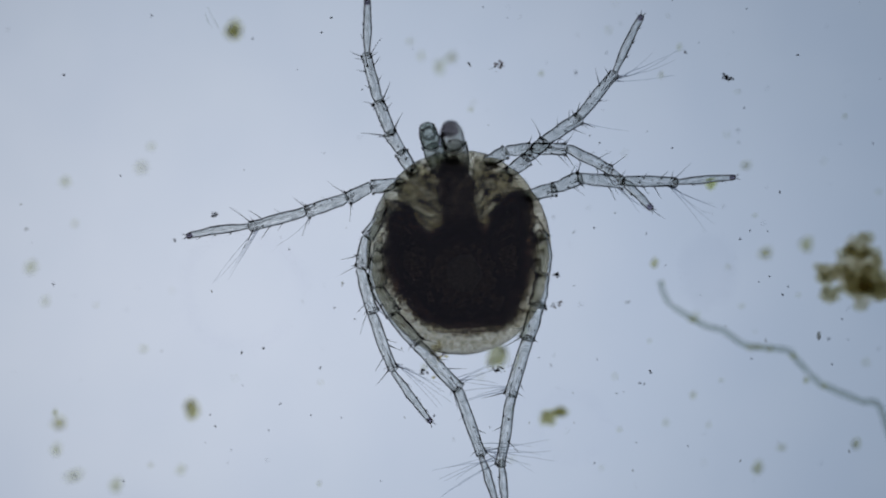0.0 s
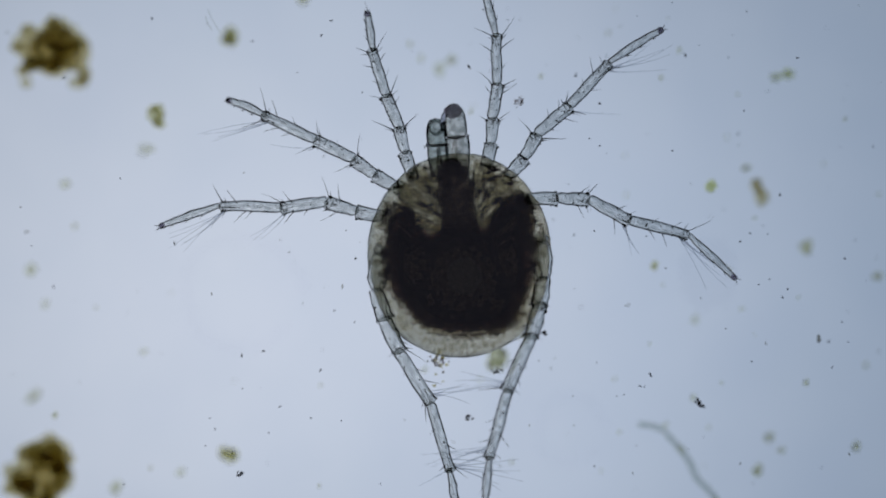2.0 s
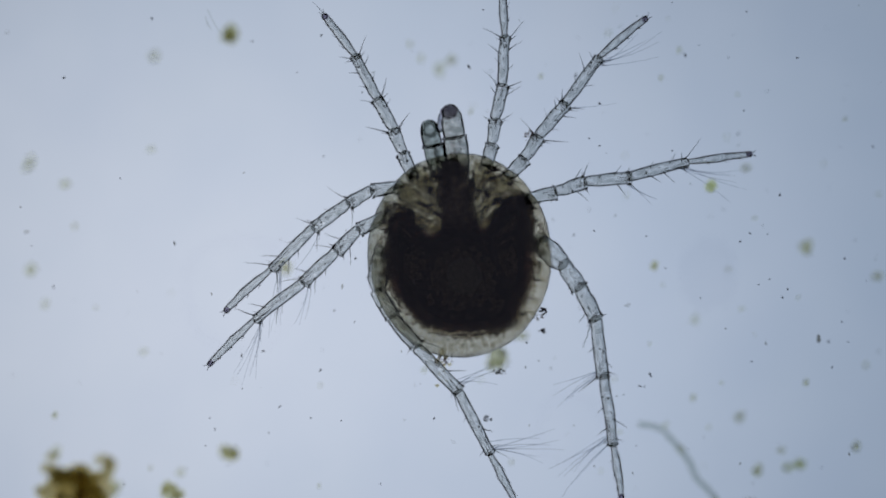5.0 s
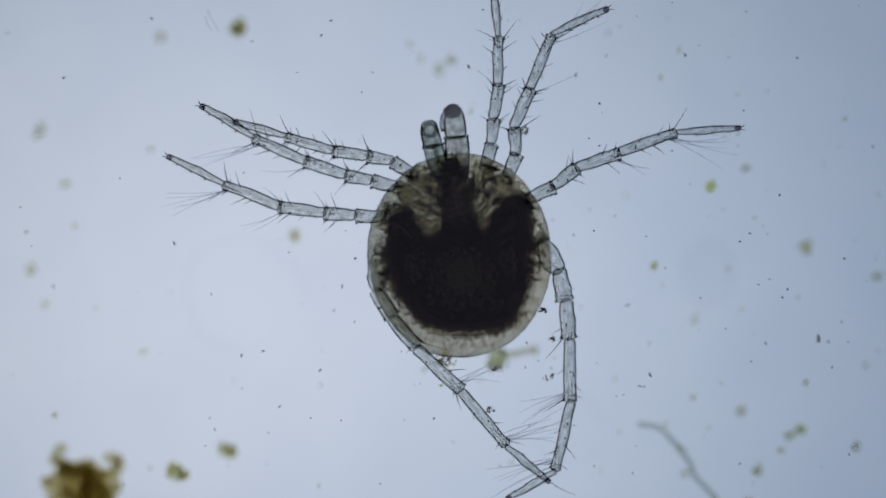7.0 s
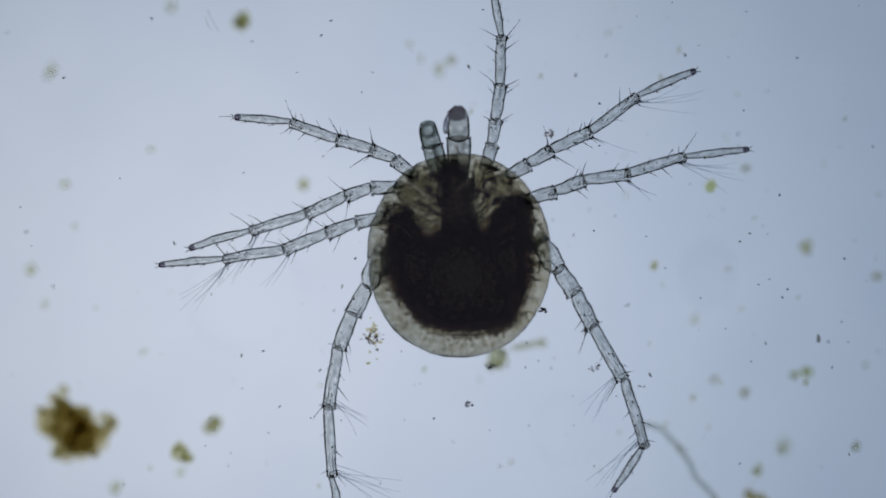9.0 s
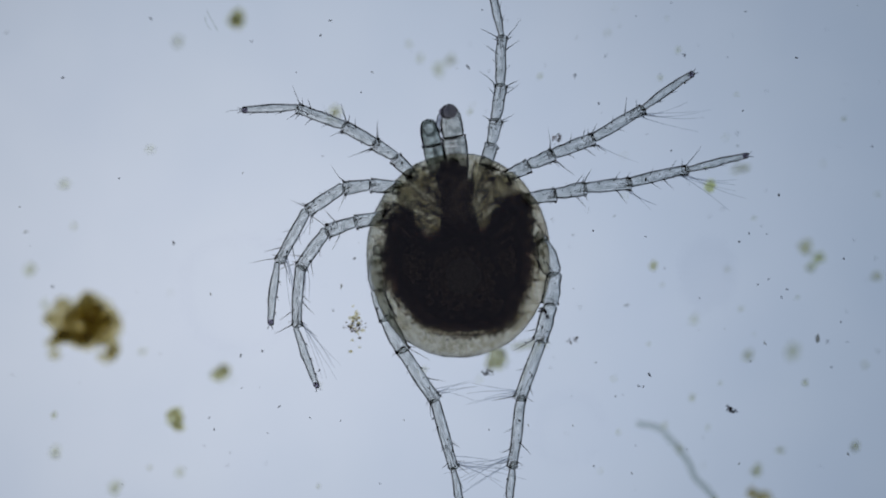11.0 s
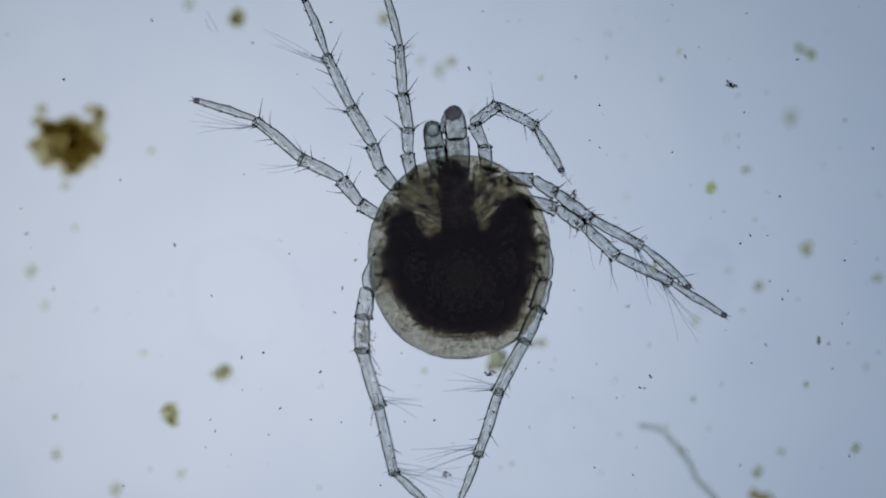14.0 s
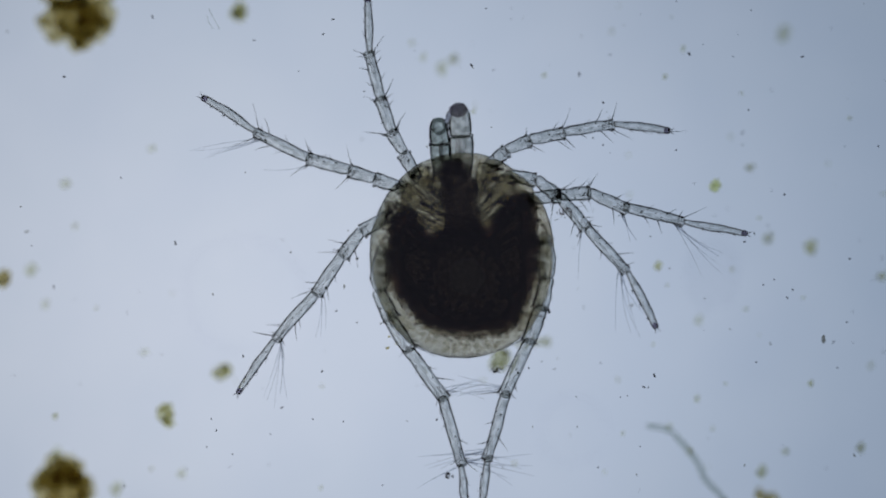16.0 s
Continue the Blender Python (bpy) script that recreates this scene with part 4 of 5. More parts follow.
def swing(leg, *stretches):
    """Keys a leg from rows of seconds and the plan places of its joints, from the root outwards.
    Between the rows each joint turns evenly; a segment that shows shorter than it is stands slanted."""
    rows = [r for s in stretches for r in s]
    n = leg["lengths"]
    short = leg["pair"] < 4
    middle = leg["out"] if leg["pair"] < 4 else (225 if leg["out"] > 90 else -45)
    whole = [n[0] + n[1], *n[2:]] if short else [n[0], n[1] + n[2], *n[3:]]
    states = []
    for t, *c in rows:
        p = [place(*leg["root"]).to_2d()] + [place(x, y).to_2d() for x, y in zip(c[::2], c[1::2])]
        turns, spans = [], []
        for a, b in zip(p, p[1:]):
            d = b - a
            angle = math.degrees(math.atan2(d.y, d.x))
            turns.append((angle - middle + 180) % 360 - 180 + middle)
            spans.append(d.length / DIV)
        states.append((t, turns, fitted(spans, whole)))
    keys = [[] for _ in n]
    lifts = RAISED.get(LEGS.index(leg), [(0, 0)])

    def height(t):
        for (t0, h0), (t1, h1) in zip(lifts, lifts[1:]):
            if t0 <= t <= t1:
                return h0 + (h1 - h0) * (t - t0) / (t1 - t0)
        return 0.0

    def stand_at(t, turns, spans):
        flat, i = [], 0
        for k, (angle, span) in enumerate(zip(turns, spans)):
            split = 2 if k == (0 if short else 1) else 1
            for j in range(split):
                share = n[i] / whole[k]
                bow = 0
                if split == 2 and short:
                    soft = (leg["out"] - angle + 180) % 360 - 180
                    bow = (0.27, -0.25)[j] * max(-50, min(50, soft))
                elif split == 2:
                    bow = (4, -3)[j] * (1 if leg["out"] < 0 else -1)
                flat.append((angle + bow, span * share, n[i]))
                i += 1
        back = leg["rest"].inverted()
        joints = [place(*leg["root"]) + Vector((0, 0, leg["base"].z))]
        for i, (angle, span, true) in enumerate(flat):
            rise = math.sqrt(max(0.0, (0.92 * true) ** 2 - span ** 2)) * (1 if i < len(n) - 3 else -1)
            joints.append(joints[-1] + Vector((math.cos(radians(angle)) * span, math.sin(radians(angle)) * span, rise)) * DIV)
        # lifted towards the lens; plan places hold for the plane in focus
        for i, q in enumerate(joints):
            u = sum(n[:i]) / sum(n)
            h = height(t) * u * DIV
            k = 1 - (q.z + h) / EYE
            joints[i] = Vector((q.x * k, q.y * k, q.z + h))
        for i, (a, b) in enumerate(zip(joints, joints[1:])):
            d = b - a
            m = Matrix.Translation(a) @ Matrix.Rotation(math.atan2(d.y, d.x), 4, "Z") @ Matrix.Rotation(-math.atan2(d.z, d.to_2d().length), 4, "Y")
            keys[i].append((t, back @ m))
    for (t0, a0, s0), (t1, a1, s1) in zip(states, states[1:]):
        steps = max(1, round((t1 - t0) / 0.1), math.ceil(max(abs(b - a) for a, b in zip(a0, a1)) / 62))
        for k in range(steps):
            f = k / steps
            stand_at(t0 + (t1 - t0) * f, [a + (b - a) * f for a, b in zip(a0, a1)], [a + (b - a) * f for a, b in zip(s0, s1)])
    stand_at(*states[-1])
    for limb, rows in zip(leg["limbs"], keys):
        for ob in limb:
            walk(ob, rows)


def nod(palp, rows):
    """Keys a feeler from rows of seconds and the plan place of its tip."""
    out = []
    for t, x, y in rows:
        d = place(x, y).to_2d() - Vector((palp["base"].x, palp["base"].y))
        span = min(d.length / DIV / palp["length"], 1)
        out.append((t, Matrix.Translation(palp["base"]) @ Matrix.Rotation(math.atan2(d.y, d.x), 4, "Z") @ Matrix.Rotation(-math.acos(span), 4, "Y")))
    walk(palp["palp"], out)


def drift(name, rows):
    """Keys debris from rows of seconds, plan place, turns (degrees) about the view's axis and about x, and height if it changes."""
    ob = DRIFT[name]
    h = ob.location.z / DIV
    keys = []
    for t, x, y, *more in rows:
        spin, roll, z = (*more, *(0, 0, h)[len(more):])
        keys.append((t, Matrix.Translation(place(x, y, z)) @ pose(0, 0, 0, roll, 0, spin)))
    walk(ob, keys)


def motions():
    swing(LEGS[0],
          [(0, 690, 242, 668, 185, 648, 102, 650, 5), (0.5, 690, 245, 665, 185, 643, 102, 641, 5), (1, 703, 228, 680, 168, 660, 88, 650, 15), (1.5, 712, 223, 695, 164, 685, 86, 673, 33), (2, 705, 225, 682, 170, 658, 88, 650, 25), (2.2, 677, 232, 647, 186, 606, 121, 574, 48), (2.3, 663, 247, 622, 202, 562, 145, 491, 117), (2.5, 655, 268, 590, 247, 508, 218, 412, 238), (2.7, 643, 291, 576, 289, 491, 295, 410, 325)],
          [(2.8, 643, 285, 582, 289, 497, 315, 412, 352), (3, 690, 237, 632, 228, 550, 257, 500, 328), (3.2, 723, 212, 713, 152, 707, 77, 691, -20), (3.3, 713, 212, 695, 152, 679, 71, 673, -20), (3.5, 683, 230, 655, 180, 617, 100, 590, 5), (3.7, 667, 261, 606, 220, 542, 170, 461, 109), (3.8, 643, 267, 586, 251, 509, 218, 414, 206), (4, 640, 303, 582, 315, 502, 338, 413, 380), (4.2, 721, 218, 707, 158, 691, 85, 643, 10)],
          [(6.3, 657, 253, 611, 218, 550, 166, 483, 95), (6.5, 650, 268, 598, 240, 526, 200, 446, 148), (7, 648, 277, 588, 268, 508, 243, 412, 215), (7.5, 646, 275, 588, 265, 506, 250, 408, 240), (7.7, 667, 249, 613, 216, 532, 188, 441, 210), (8, 722, 235, 710, 180, 692, 100, 656, 22), (8.2, 716, 218, 700, 154, 677, 77, 651, -16), (8.5, 710, 215, 690, 160, 670, 78, 646, -15), (8.7, 698, 222, 667, 178, 627, 101, 586, -10)],
          [(8.8, 688, 242, 647, 192, 586, 121, 526, 40), (9, 646, 260, 588, 243, 508, 213, 412, 204), (9.2, 643, 303, 576, 309, 502, 344, 435, 414), (11.3, 659, 238, 608, 202, 537, 162, 450, 154), (11.5, 707, 232, 675, 172, 630, 97, 552, 55), (11.7, 721, 218, 709, 158, 699, 77, 689, -20), (12, 716, 215, 705, 160, 692, 75, 677, -20), (12.5, 716, 215, 704, 160, 690, 72, 679, -15), (13, 716, 215, 704, 160, 690, 72, 677, -15)],
          [(13.5, 716, 215, 704, 160, 692, 72, 677, -15), (14, 720, 212, 711, 157, 706, 69, 685, -13), (14.5, 713, 224, 701, 164, 688, 74, 681, -21), (15, 710, 221, 699, 162, 688, 77, 688, -17), (15.5, 699, 231, 678, 170, 661, 84, 676, -7), (16, 686, 231, 668, 177, 648, 94, 646, 3)])
    swing(LEGS[1],
          [(0, 605, 360, 530, 385, 432, 410, 328, 425), (0.2, 616, 399, 586, 466, 535, 555, 491, 652), (0.5, 620, 390, 592, 465, 572, 560, 550, 667), (0.7, 651, 263, 586, 249, 517, 311, 519, 400), (0.8, 624, 275, 546, 242, 449, 232, 372, 297), (1, 625, 276, 557, 240, 477, 185, 393, 100), (1.2, 626, 265, 576, 218, 491, 160, 424, 138), (1.5, 635, 266, 575, 213, 497, 156, 455, 128), (2, 625, 282, 555, 248, 467, 205, 405, 178)],
          [(2.2, 606, 323, 525, 329, 424, 337, 333, 380), (2.3, 610, 348, 542, 376, 434, 424, 346, 477), (2.5, 610, 392, 570, 450, 512, 535, 460, 632), (2.7, 657, 269, 586, 238, 481, 259, 414, 323), (2.8, 657, 247, 624, 200, 576, 111, 503, 14), (3, 622, 290, 555, 255, 460, 208, 358, 172), (3.2, 606, 319, 535, 317, 424, 303, 313, 273), (3.3, 606, 313, 537, 283, 445, 303, 368, 364), (3.5, 605, 370, 545, 412, 465, 470, 375, 542)],
          [(3.7, 630, 354, 582, 424, 535, 529, 485, 634), (3.8, 622, 360, 580, 434, 546, 542, 507, 651), (4, 632, 385, 620, 485, 605, 580, 610, 688), (4.2, 643, 404, 622, 485, 628, 586, 647, 689), (6.3, 627, 283, 560, 247, 475, 188, 411, 101), (6.5, 622, 292, 556, 255, 476, 195, 406, 110), (7, 608, 310, 540, 287, 448, 245, 356, 188), (7.5, 606, 315, 536, 300, 440, 265, 340, 215), (8, 606, 315, 536, 297, 440, 265, 342, 216)],
          [(8.5, 612, 300, 540, 280, 444, 243, 342, 208), (8.8, 607, 323, 530, 325, 429, 319, 320, 297), (9, 592, 352, 526, 383, 428, 412, 328, 440), (9.2, 637, 384, 587, 455, 530, 546, 484, 643), (11.3, 608, 323, 547, 358, 497, 449, 489, 564), (11.5, 690, 250, 657, 180, 617, 88, 560, 0), (11.7, 709, 238, 699, 172, 689, 71, 669, -30), (12, 674, 243, 644, 178, 612, 80, 572, -18), (12.5, 674, 243, 644, 178, 610, 80, 574, -12)],
          [(12.8, 663, 242, 628, 186, 592, 91, 544, 0), (13, 647, 250, 602, 195, 537, 118, 464, 40), (13.2, 663, 247, 618, 186, 558, 105, 493, 20), (13.5, 662, 245, 630, 183, 587, 90, 542, 0), (14, 655, 247, 617, 182, 575, 92, 538, -3), (14.2, 666, 240, 616, 180, 565, 89, 533, -2), (14.3, 650, 265, 605, 220, 549, 160, 492, 89), (14.5, 653, 267, 609, 229, 549, 179, 481, 132), (14.7, 654, 268, 584, 212, 503, 142, 437, 73)],
          [(15, 648, 251, 602, 192, 542, 112, 457, 59), (15.2, 653, 264, 603, 199, 547, 119, 462, 57), (15.5, 626, 286, 559, 243, 475, 185, 403, 95), (15.7, 619, 300, 542, 270, 458, 212, 372, 137), (16, 607, 301, 537, 281, 448, 236, 356, 174)])
    swing(LEGS[2],
          [(0, 642, 477, 668, 577, 703, 675, 765, 760), (0.2, 645, 474, 661, 575, 699, 678, 758, 763), (0.4, 600, 435, 590, 476, 624, 545, 703, 605), (0.5, 648, 298, 590, 233, 527, 153, 445, 83), (0.7, 576, 354, 499, 346, 404, 323, 309, 285), (0.8, 570, 384, 495, 402, 384, 416, 301, 483), (1, 560, 415, 500, 460, 395, 495, 308, 551), (1.2, 570, 437, 525, 499, 432, 570, 451, 673), (1.5, 560, 406, 492, 443, 425, 521, 455, 626)],
          [(2, 582, 360, 492, 372, 385, 368, 282, 403), (2.2, 572, 364, 485, 372, 384, 378, 303, 388), (2.3, 590, 408, 505, 457, 394, 485, 291, 505), (2.5, 600, 465, 558, 540, 488, 615, 428, 710), (2.7, 639, 449, 647, 521, 663, 630, 717, 774), (2.8, 639, 449, 651, 529, 669, 643, 727, 774), (3, 600, 465, 607, 550, 632, 652, 697, 735), (3.2, 582, 348, 501, 364, 418, 430, 392, 525), (3.3, 586, 333, 529, 344, 424, 352, 313, 348)],
          [(3.5, 575, 385, 487, 405, 383, 428, 308, 498), (3.7, 586, 428, 509, 461, 410, 503, 303, 540), (3.8, 598, 424, 529, 481, 428, 542, 327, 594), (4, 600, 465, 570, 548, 508, 632, 455, 730), (4.2, 630, 475, 606, 556, 576, 663, 572, 770), (6.3, 562, 378, 491, 370, 394, 329, 293, 277), (6.5, 562, 378, 492, 368, 398, 330, 296, 278), (7, 562, 378, 492, 368, 398, 330, 296, 278), (7.5, 562, 378, 492, 368, 398, 330, 296, 278)],
          [(8, 562, 378, 492, 368, 398, 330, 296, 278), (8.5, 562, 378, 492, 368, 398, 328, 294, 280), (8.8, 570, 390, 496, 390, 388, 378, 279, 344), (9, 566, 418, 490, 448, 386, 463, 278, 472), (9.2, 627, 455, 591, 529, 536, 630, 480, 740), (11.3, 584, 398, 539, 455, 539, 562, 594, 671), (11.5, 642, 290, 580, 235, 480, 207, 404, 278), (11.7, 632, 303, 572, 247, 475, 196, 378, 244), (12, 614, 300, 550, 252, 465, 188, 370, 212)],
          [(12.5, 607, 300, 545, 260, 464, 190, 367, 210), (13, 607, 303, 542, 258, 462, 190, 364, 193), (13.5, 607, 310, 542, 265, 457, 195, 362, 190), (14, 600, 312, 530, 277, 448, 207, 350, 175), (14.5, 604, 326, 529, 283, 449, 219, 351, 177), (14.7, 584, 339, 507, 317, 419, 266, 312, 240), (14.8, 571, 369, 491, 377, 382, 371, 280, 393), (15, 564, 376, 497, 375, 385, 365, 283, 405), (15.2, 567, 378, 492, 378, 382, 364, 281, 400)],
          [(15.5, 562, 407, 494, 428, 383, 430, 274, 420), (15.7, 583, 418, 502, 455, 392, 485, 285, 509), (16, 597, 460, 549, 529, 477, 609, 413, 700)])
    swing(LEGS[3],
          [(0, 669, 516, 740, 615, 812, 695, 853, 813, 880, 905), (0.5, 671, 516, 740, 608, 812, 687, 855, 807, 870, 895), (1, 667, 516, 725, 613, 795, 696, 835, 818, 850, 908), (1.5, 667, 509, 712, 616, 770, 706, 810, 826, 825, 906), (2, 667, 513, 707, 620, 765, 715, 798, 832, 812, 915), (2.5, 669, 513, 730, 615, 800, 698, 833, 820, 845, 905), (3, 669, 513, 735, 612, 805, 697, 842, 818, 855, 905), (3.5, 669, 513, 740, 612, 810, 692, 852, 812, 872, 905), (4, 669, 513, 740, 612, 812, 692, 853, 812, 873, 905)],
          [(6.5, 667, 513, 740, 615, 812, 688, 884, 778, 970, 852), (7, 667, 513, 740, 615, 812, 685, 886, 775, 976, 852), (7.5, 667, 513, 740, 615, 812, 688, 886, 780, 966, 862), (8, 667, 513, 740, 615, 816, 685, 898, 775, 984, 852), (8.5, 656, 516, 680, 630, 758, 695, 848, 783, 944, 835), (8.6, 644, 485, 612, 588, 672, 672, 734, 772, 798, 852), (8.7, 644, 455, 582, 468, 588, 584, 618, 697, 654, 797), (8.8, 631, 465, 530, 529, 518, 616, 566, 711, 631, 798), (9, 650, 513, 600, 620, 582, 722, 588, 845, 606, 930), (9.2, 670, 516, 684, 626, 734, 717, 758, 839, 779, 929)],
          [(11.3, 672, 514, 719, 616, 780, 707, 814, 828, 830, 919), (11.5, 655, 516, 652, 630, 679, 735, 715, 850, 742, 920), (11.7, 657, 508, 606, 596, 604, 697, 628, 818, 669, 889), (12, 642, 475, 575, 590, 578, 685, 590, 805, 599, 900), (12.1, 650, 465, 575, 525, 574, 634, 627, 741, 661, 846), (12.2, 646, 446, 604, 446, 628, 556, 658, 668, 667, 766), (12.3, 646, 448, 612, 438, 648, 545, 669, 647, 667, 747), (12.5, 646, 448, 613, 438, 652, 545, 669, 647, 667, 747), (12.7, 645, 450, 616, 448, 650, 553, 677, 659, 684, 766), (13, 638, 470, 614, 500, 680, 588, 752, 682, 773, 773), (13.2, 638, 478, 613, 548, 695, 630, 765, 702, 785, 782), (13.3, 632, 495, 620, 606, 641, 687, 709, 738, 786, 784)],
          [(13.5, 642, 500, 642, 610, 690, 715, 702, 835, 800, 840), (14, 650, 515, 640, 617, 670, 717, 695, 832, 765, 897), (14.5, 653, 511, 653, 627, 688, 719, 713, 847, 733, 912), (15, 654, 513, 671, 634, 708, 728, 718, 848, 734, 927), (15.5, 658, 513, 686, 634, 724, 728, 738, 853, 744, 932), (16, 668, 516, 721, 619, 780, 703, 813, 823, 820, 912)])
    swing(LEGS[4],
          [(0, 930, 273, 1000, 273, 1088, 317, 1157, 382), (0.2, 929, 274, 1000, 288, 1081, 349, 1144, 415), (0.5, 857, 220, 870, 152, 940, 130, 958, 220), (0.7, 903, 226, 958, 182, 1039, 206, 1043, 299), (0.8, 929, 238, 998, 220, 1073, 262, 1103, 355), (1, 935, 251, 1000, 245, 1090, 271, 1162, 336), (1.2, 940, 261, 1004, 279, 1087, 321, 1166, 390), (1.5, 925, 253, 975, 291, 1035, 361, 1083, 443), (1.7, 889, 221, 944, 237, 994, 304, 1026, 387)],
          [(1.8, 843, 211, 835, 146, 818, 61, 814, -30), (2, 873, 207, 882, 145, 880, 62, 858, -25), (2.2, 883, 208, 899, 148, 909, 71, 891, -20), (2.5, 890, 208, 908, 150, 917, 68, 900, -20), (3, 888, 208, 903, 152, 912, 68, 903, -20), (3.5, 885, 208, 903, 150, 910, 70, 905, -20), (4, 887, 208, 903, 150, 912, 68, 905, -20), (6.5, 866, 205, 874, 142, 870, 60, 870, -30), (7, 876, 205, 884, 148, 884, 60, 876, -25)],
          [(7.5, 874, 205, 880, 148, 882, 60, 874, -25), (8, 878, 205, 884, 148, 884, 60, 876, -25), (8.5, 874, 205, 880, 145, 880, 60, 872, -25), (9, 880, 205, 888, 145, 890, 60, 876, -20), (11.5, 882, 208, 890, 148, 892, 62, 874, -20), (12, 884, 208, 892, 148, 893, 62, 874, -20), (12.5, 882, 208, 895, 150, 897, 65, 884, -20), (13, 889, 210, 904, 155, 910, 68, 895, -18), (13.2, 891, 214, 915, 158, 936, 81, 940, -10)],
          [(13.3, 931, 238, 982, 202, 1053, 152, 1138, 101), (13.5, 937, 268, 1007, 270, 1102, 285, 1189, 317), (13.7, 947, 278, 1012, 296, 1092, 336, 1169, 385), (13.8, 950, 273, 1011, 301, 1082, 346, 1149, 408), (14, 838, 215, 878, 184, 945, 219, 993, 297), (14.2, 904, 216, 963, 176, 1042, 210, 1050, 305), (14.3, 938, 244, 999, 234, 1089, 244, 1162, 305), (14.5, 943, 271, 1012, 298, 1092, 316, 1172, 373), (14.7, 946, 276, 1006, 288, 1087, 333, 1161, 397)],
          [(14.8, 941, 279, 1006, 297, 1086, 337, 1159, 404), (15, 930, 279, 994, 299, 1089, 336, 1161, 400), (15.2, 940, 278, 990, 304, 1049, 374, 1091, 477), (15.3, 860, 210, 900, 183, 968, 228, 988, 318), (15.5, 870, 196, 887, 142, 898, 52, 898, -37), (15.7, 904, 234, 954, 173, 1004, 103, 1055, 17), (15.8, 914, 244, 964, 193, 1035, 127, 1107, 53), (16, 940, 246, 1009, 231, 1089, 218, 1186, 229)])
    swing(LEGS[5],
          [(0, 965, 257, 1025, 215, 1090, 133, 1135, 35), (0.2, 980, 258, 1035, 217, 1101, 140, 1148, 41), (0.5, 992, 333, 1065, 362, 1163, 393, 1262, 437), (0.7, 974, 281, 1010, 338, 1039, 437, 1028, 540), (0.8, 958, 230, 990, 161, 1049, 81, 1115, 6), (1, 950, 243, 1018, 185, 1080, 108, 1150, 28), (1.2, 986, 269, 1061, 249, 1152, 194, 1241, 129), (1.5, 990, 304, 1072, 321, 1180, 331, 1285, 339), (1.7, 934, 259, 1000, 219, 1097, 182, 1196, 174)],
          [(1.8, 954, 277, 1026, 255, 1132, 233, 1241, 229), (2, 955, 235, 1015, 182, 1085, 105, 1175, 48), (2.2, 976, 267, 1045, 218, 1121, 152, 1192, 65), (2.3, 990, 269, 1051, 238, 1136, 166, 1196, 81), (2.5, 985, 270, 1050, 242, 1140, 183, 1210, 103), (3, 968, 245, 1025, 203, 1105, 132, 1208, 103), (3.2, 966, 238, 1010, 186, 1071, 101, 1172, 77), (3.3, 970, 238, 1010, 186, 1067, 101, 1172, 77), (3.5, 962, 240, 1012, 190, 1068, 100, 1165, 78)],
          [(3.7, 970, 271, 1041, 220, 1111, 150, 1182, 69), (4, 975, 265, 1040, 222, 1115, 155, 1183, 68), (6.3, 920, 222, 940, 156, 974, 61, 1063, 20), (6.5, 916, 225, 940, 155, 978, 60, 1068, 18), (7, 912, 225, 940, 155, 978, 60, 1068, 18), (7.5, 916, 225, 942, 155, 978, 58, 1068, 18), (8, 918, 225, 946, 155, 978, 58, 1068, 18), (8.5, 918, 225, 948, 155, 982, 58, 1066, 7), (8.7, 946, 238, 991, 178, 1051, 97, 1120, 18)],
          [(8.8, 980, 259, 1041, 218, 1132, 166, 1223, 125), (9, 986, 262, 1048, 232, 1130, 170, 1232, 125), (11.5, 987, 275, 1057, 248, 1142, 200, 1227, 132), (12, 987, 275, 1057, 248, 1142, 200, 1227, 132), (12.5, 987, 275, 1057, 253, 1142, 203, 1227, 132), (13, 992, 285, 1060, 268, 1147, 228, 1245, 170), (13.2, 992, 299, 1063, 287, 1164, 257, 1259, 208), (13.3, 992, 303, 1063, 297, 1164, 273, 1269, 242), (13.5, 992, 313, 1070, 337, 1174, 347, 1280, 358)],
          [(13.7, 987, 322, 1062, 352, 1163, 383, 1266, 423), (13.8, 987, 332, 1052, 372, 1153, 412, 1250, 447), (14, 1000, 347, 1055, 387, 1150, 437, 1225, 502), (14.2, 1009, 365, 1060, 418, 1120, 482, 1175, 563), (14.3, 999, 357, 1049, 412, 1120, 482, 1166, 573), (14.5, 987, 353, 1037, 403, 1107, 478, 1155, 578), (14.7, 996, 353, 1057, 413, 1117, 474, 1167, 566), (14.8, 996, 337, 1066, 393, 1130, 460, 1183, 540), (15, 940, 241, 1009, 266, 1069, 336, 1077, 440)],
          [(15.2, 940, 234, 968, 173, 994, 83, 1014, -17), (15.3, 952, 242, 998, 197, 1071, 107, 1119, 9), (15.5, 992, 334, 1059, 378, 1153, 435, 1218, 517), (15.7, 1004, 344, 1055, 404, 1115, 485, 1169, 571), (15.8, 1008, 348, 1059, 414, 1125, 495, 1153, 579), (16, 987, 351, 1037, 408, 1109, 485, 1158, 579)])
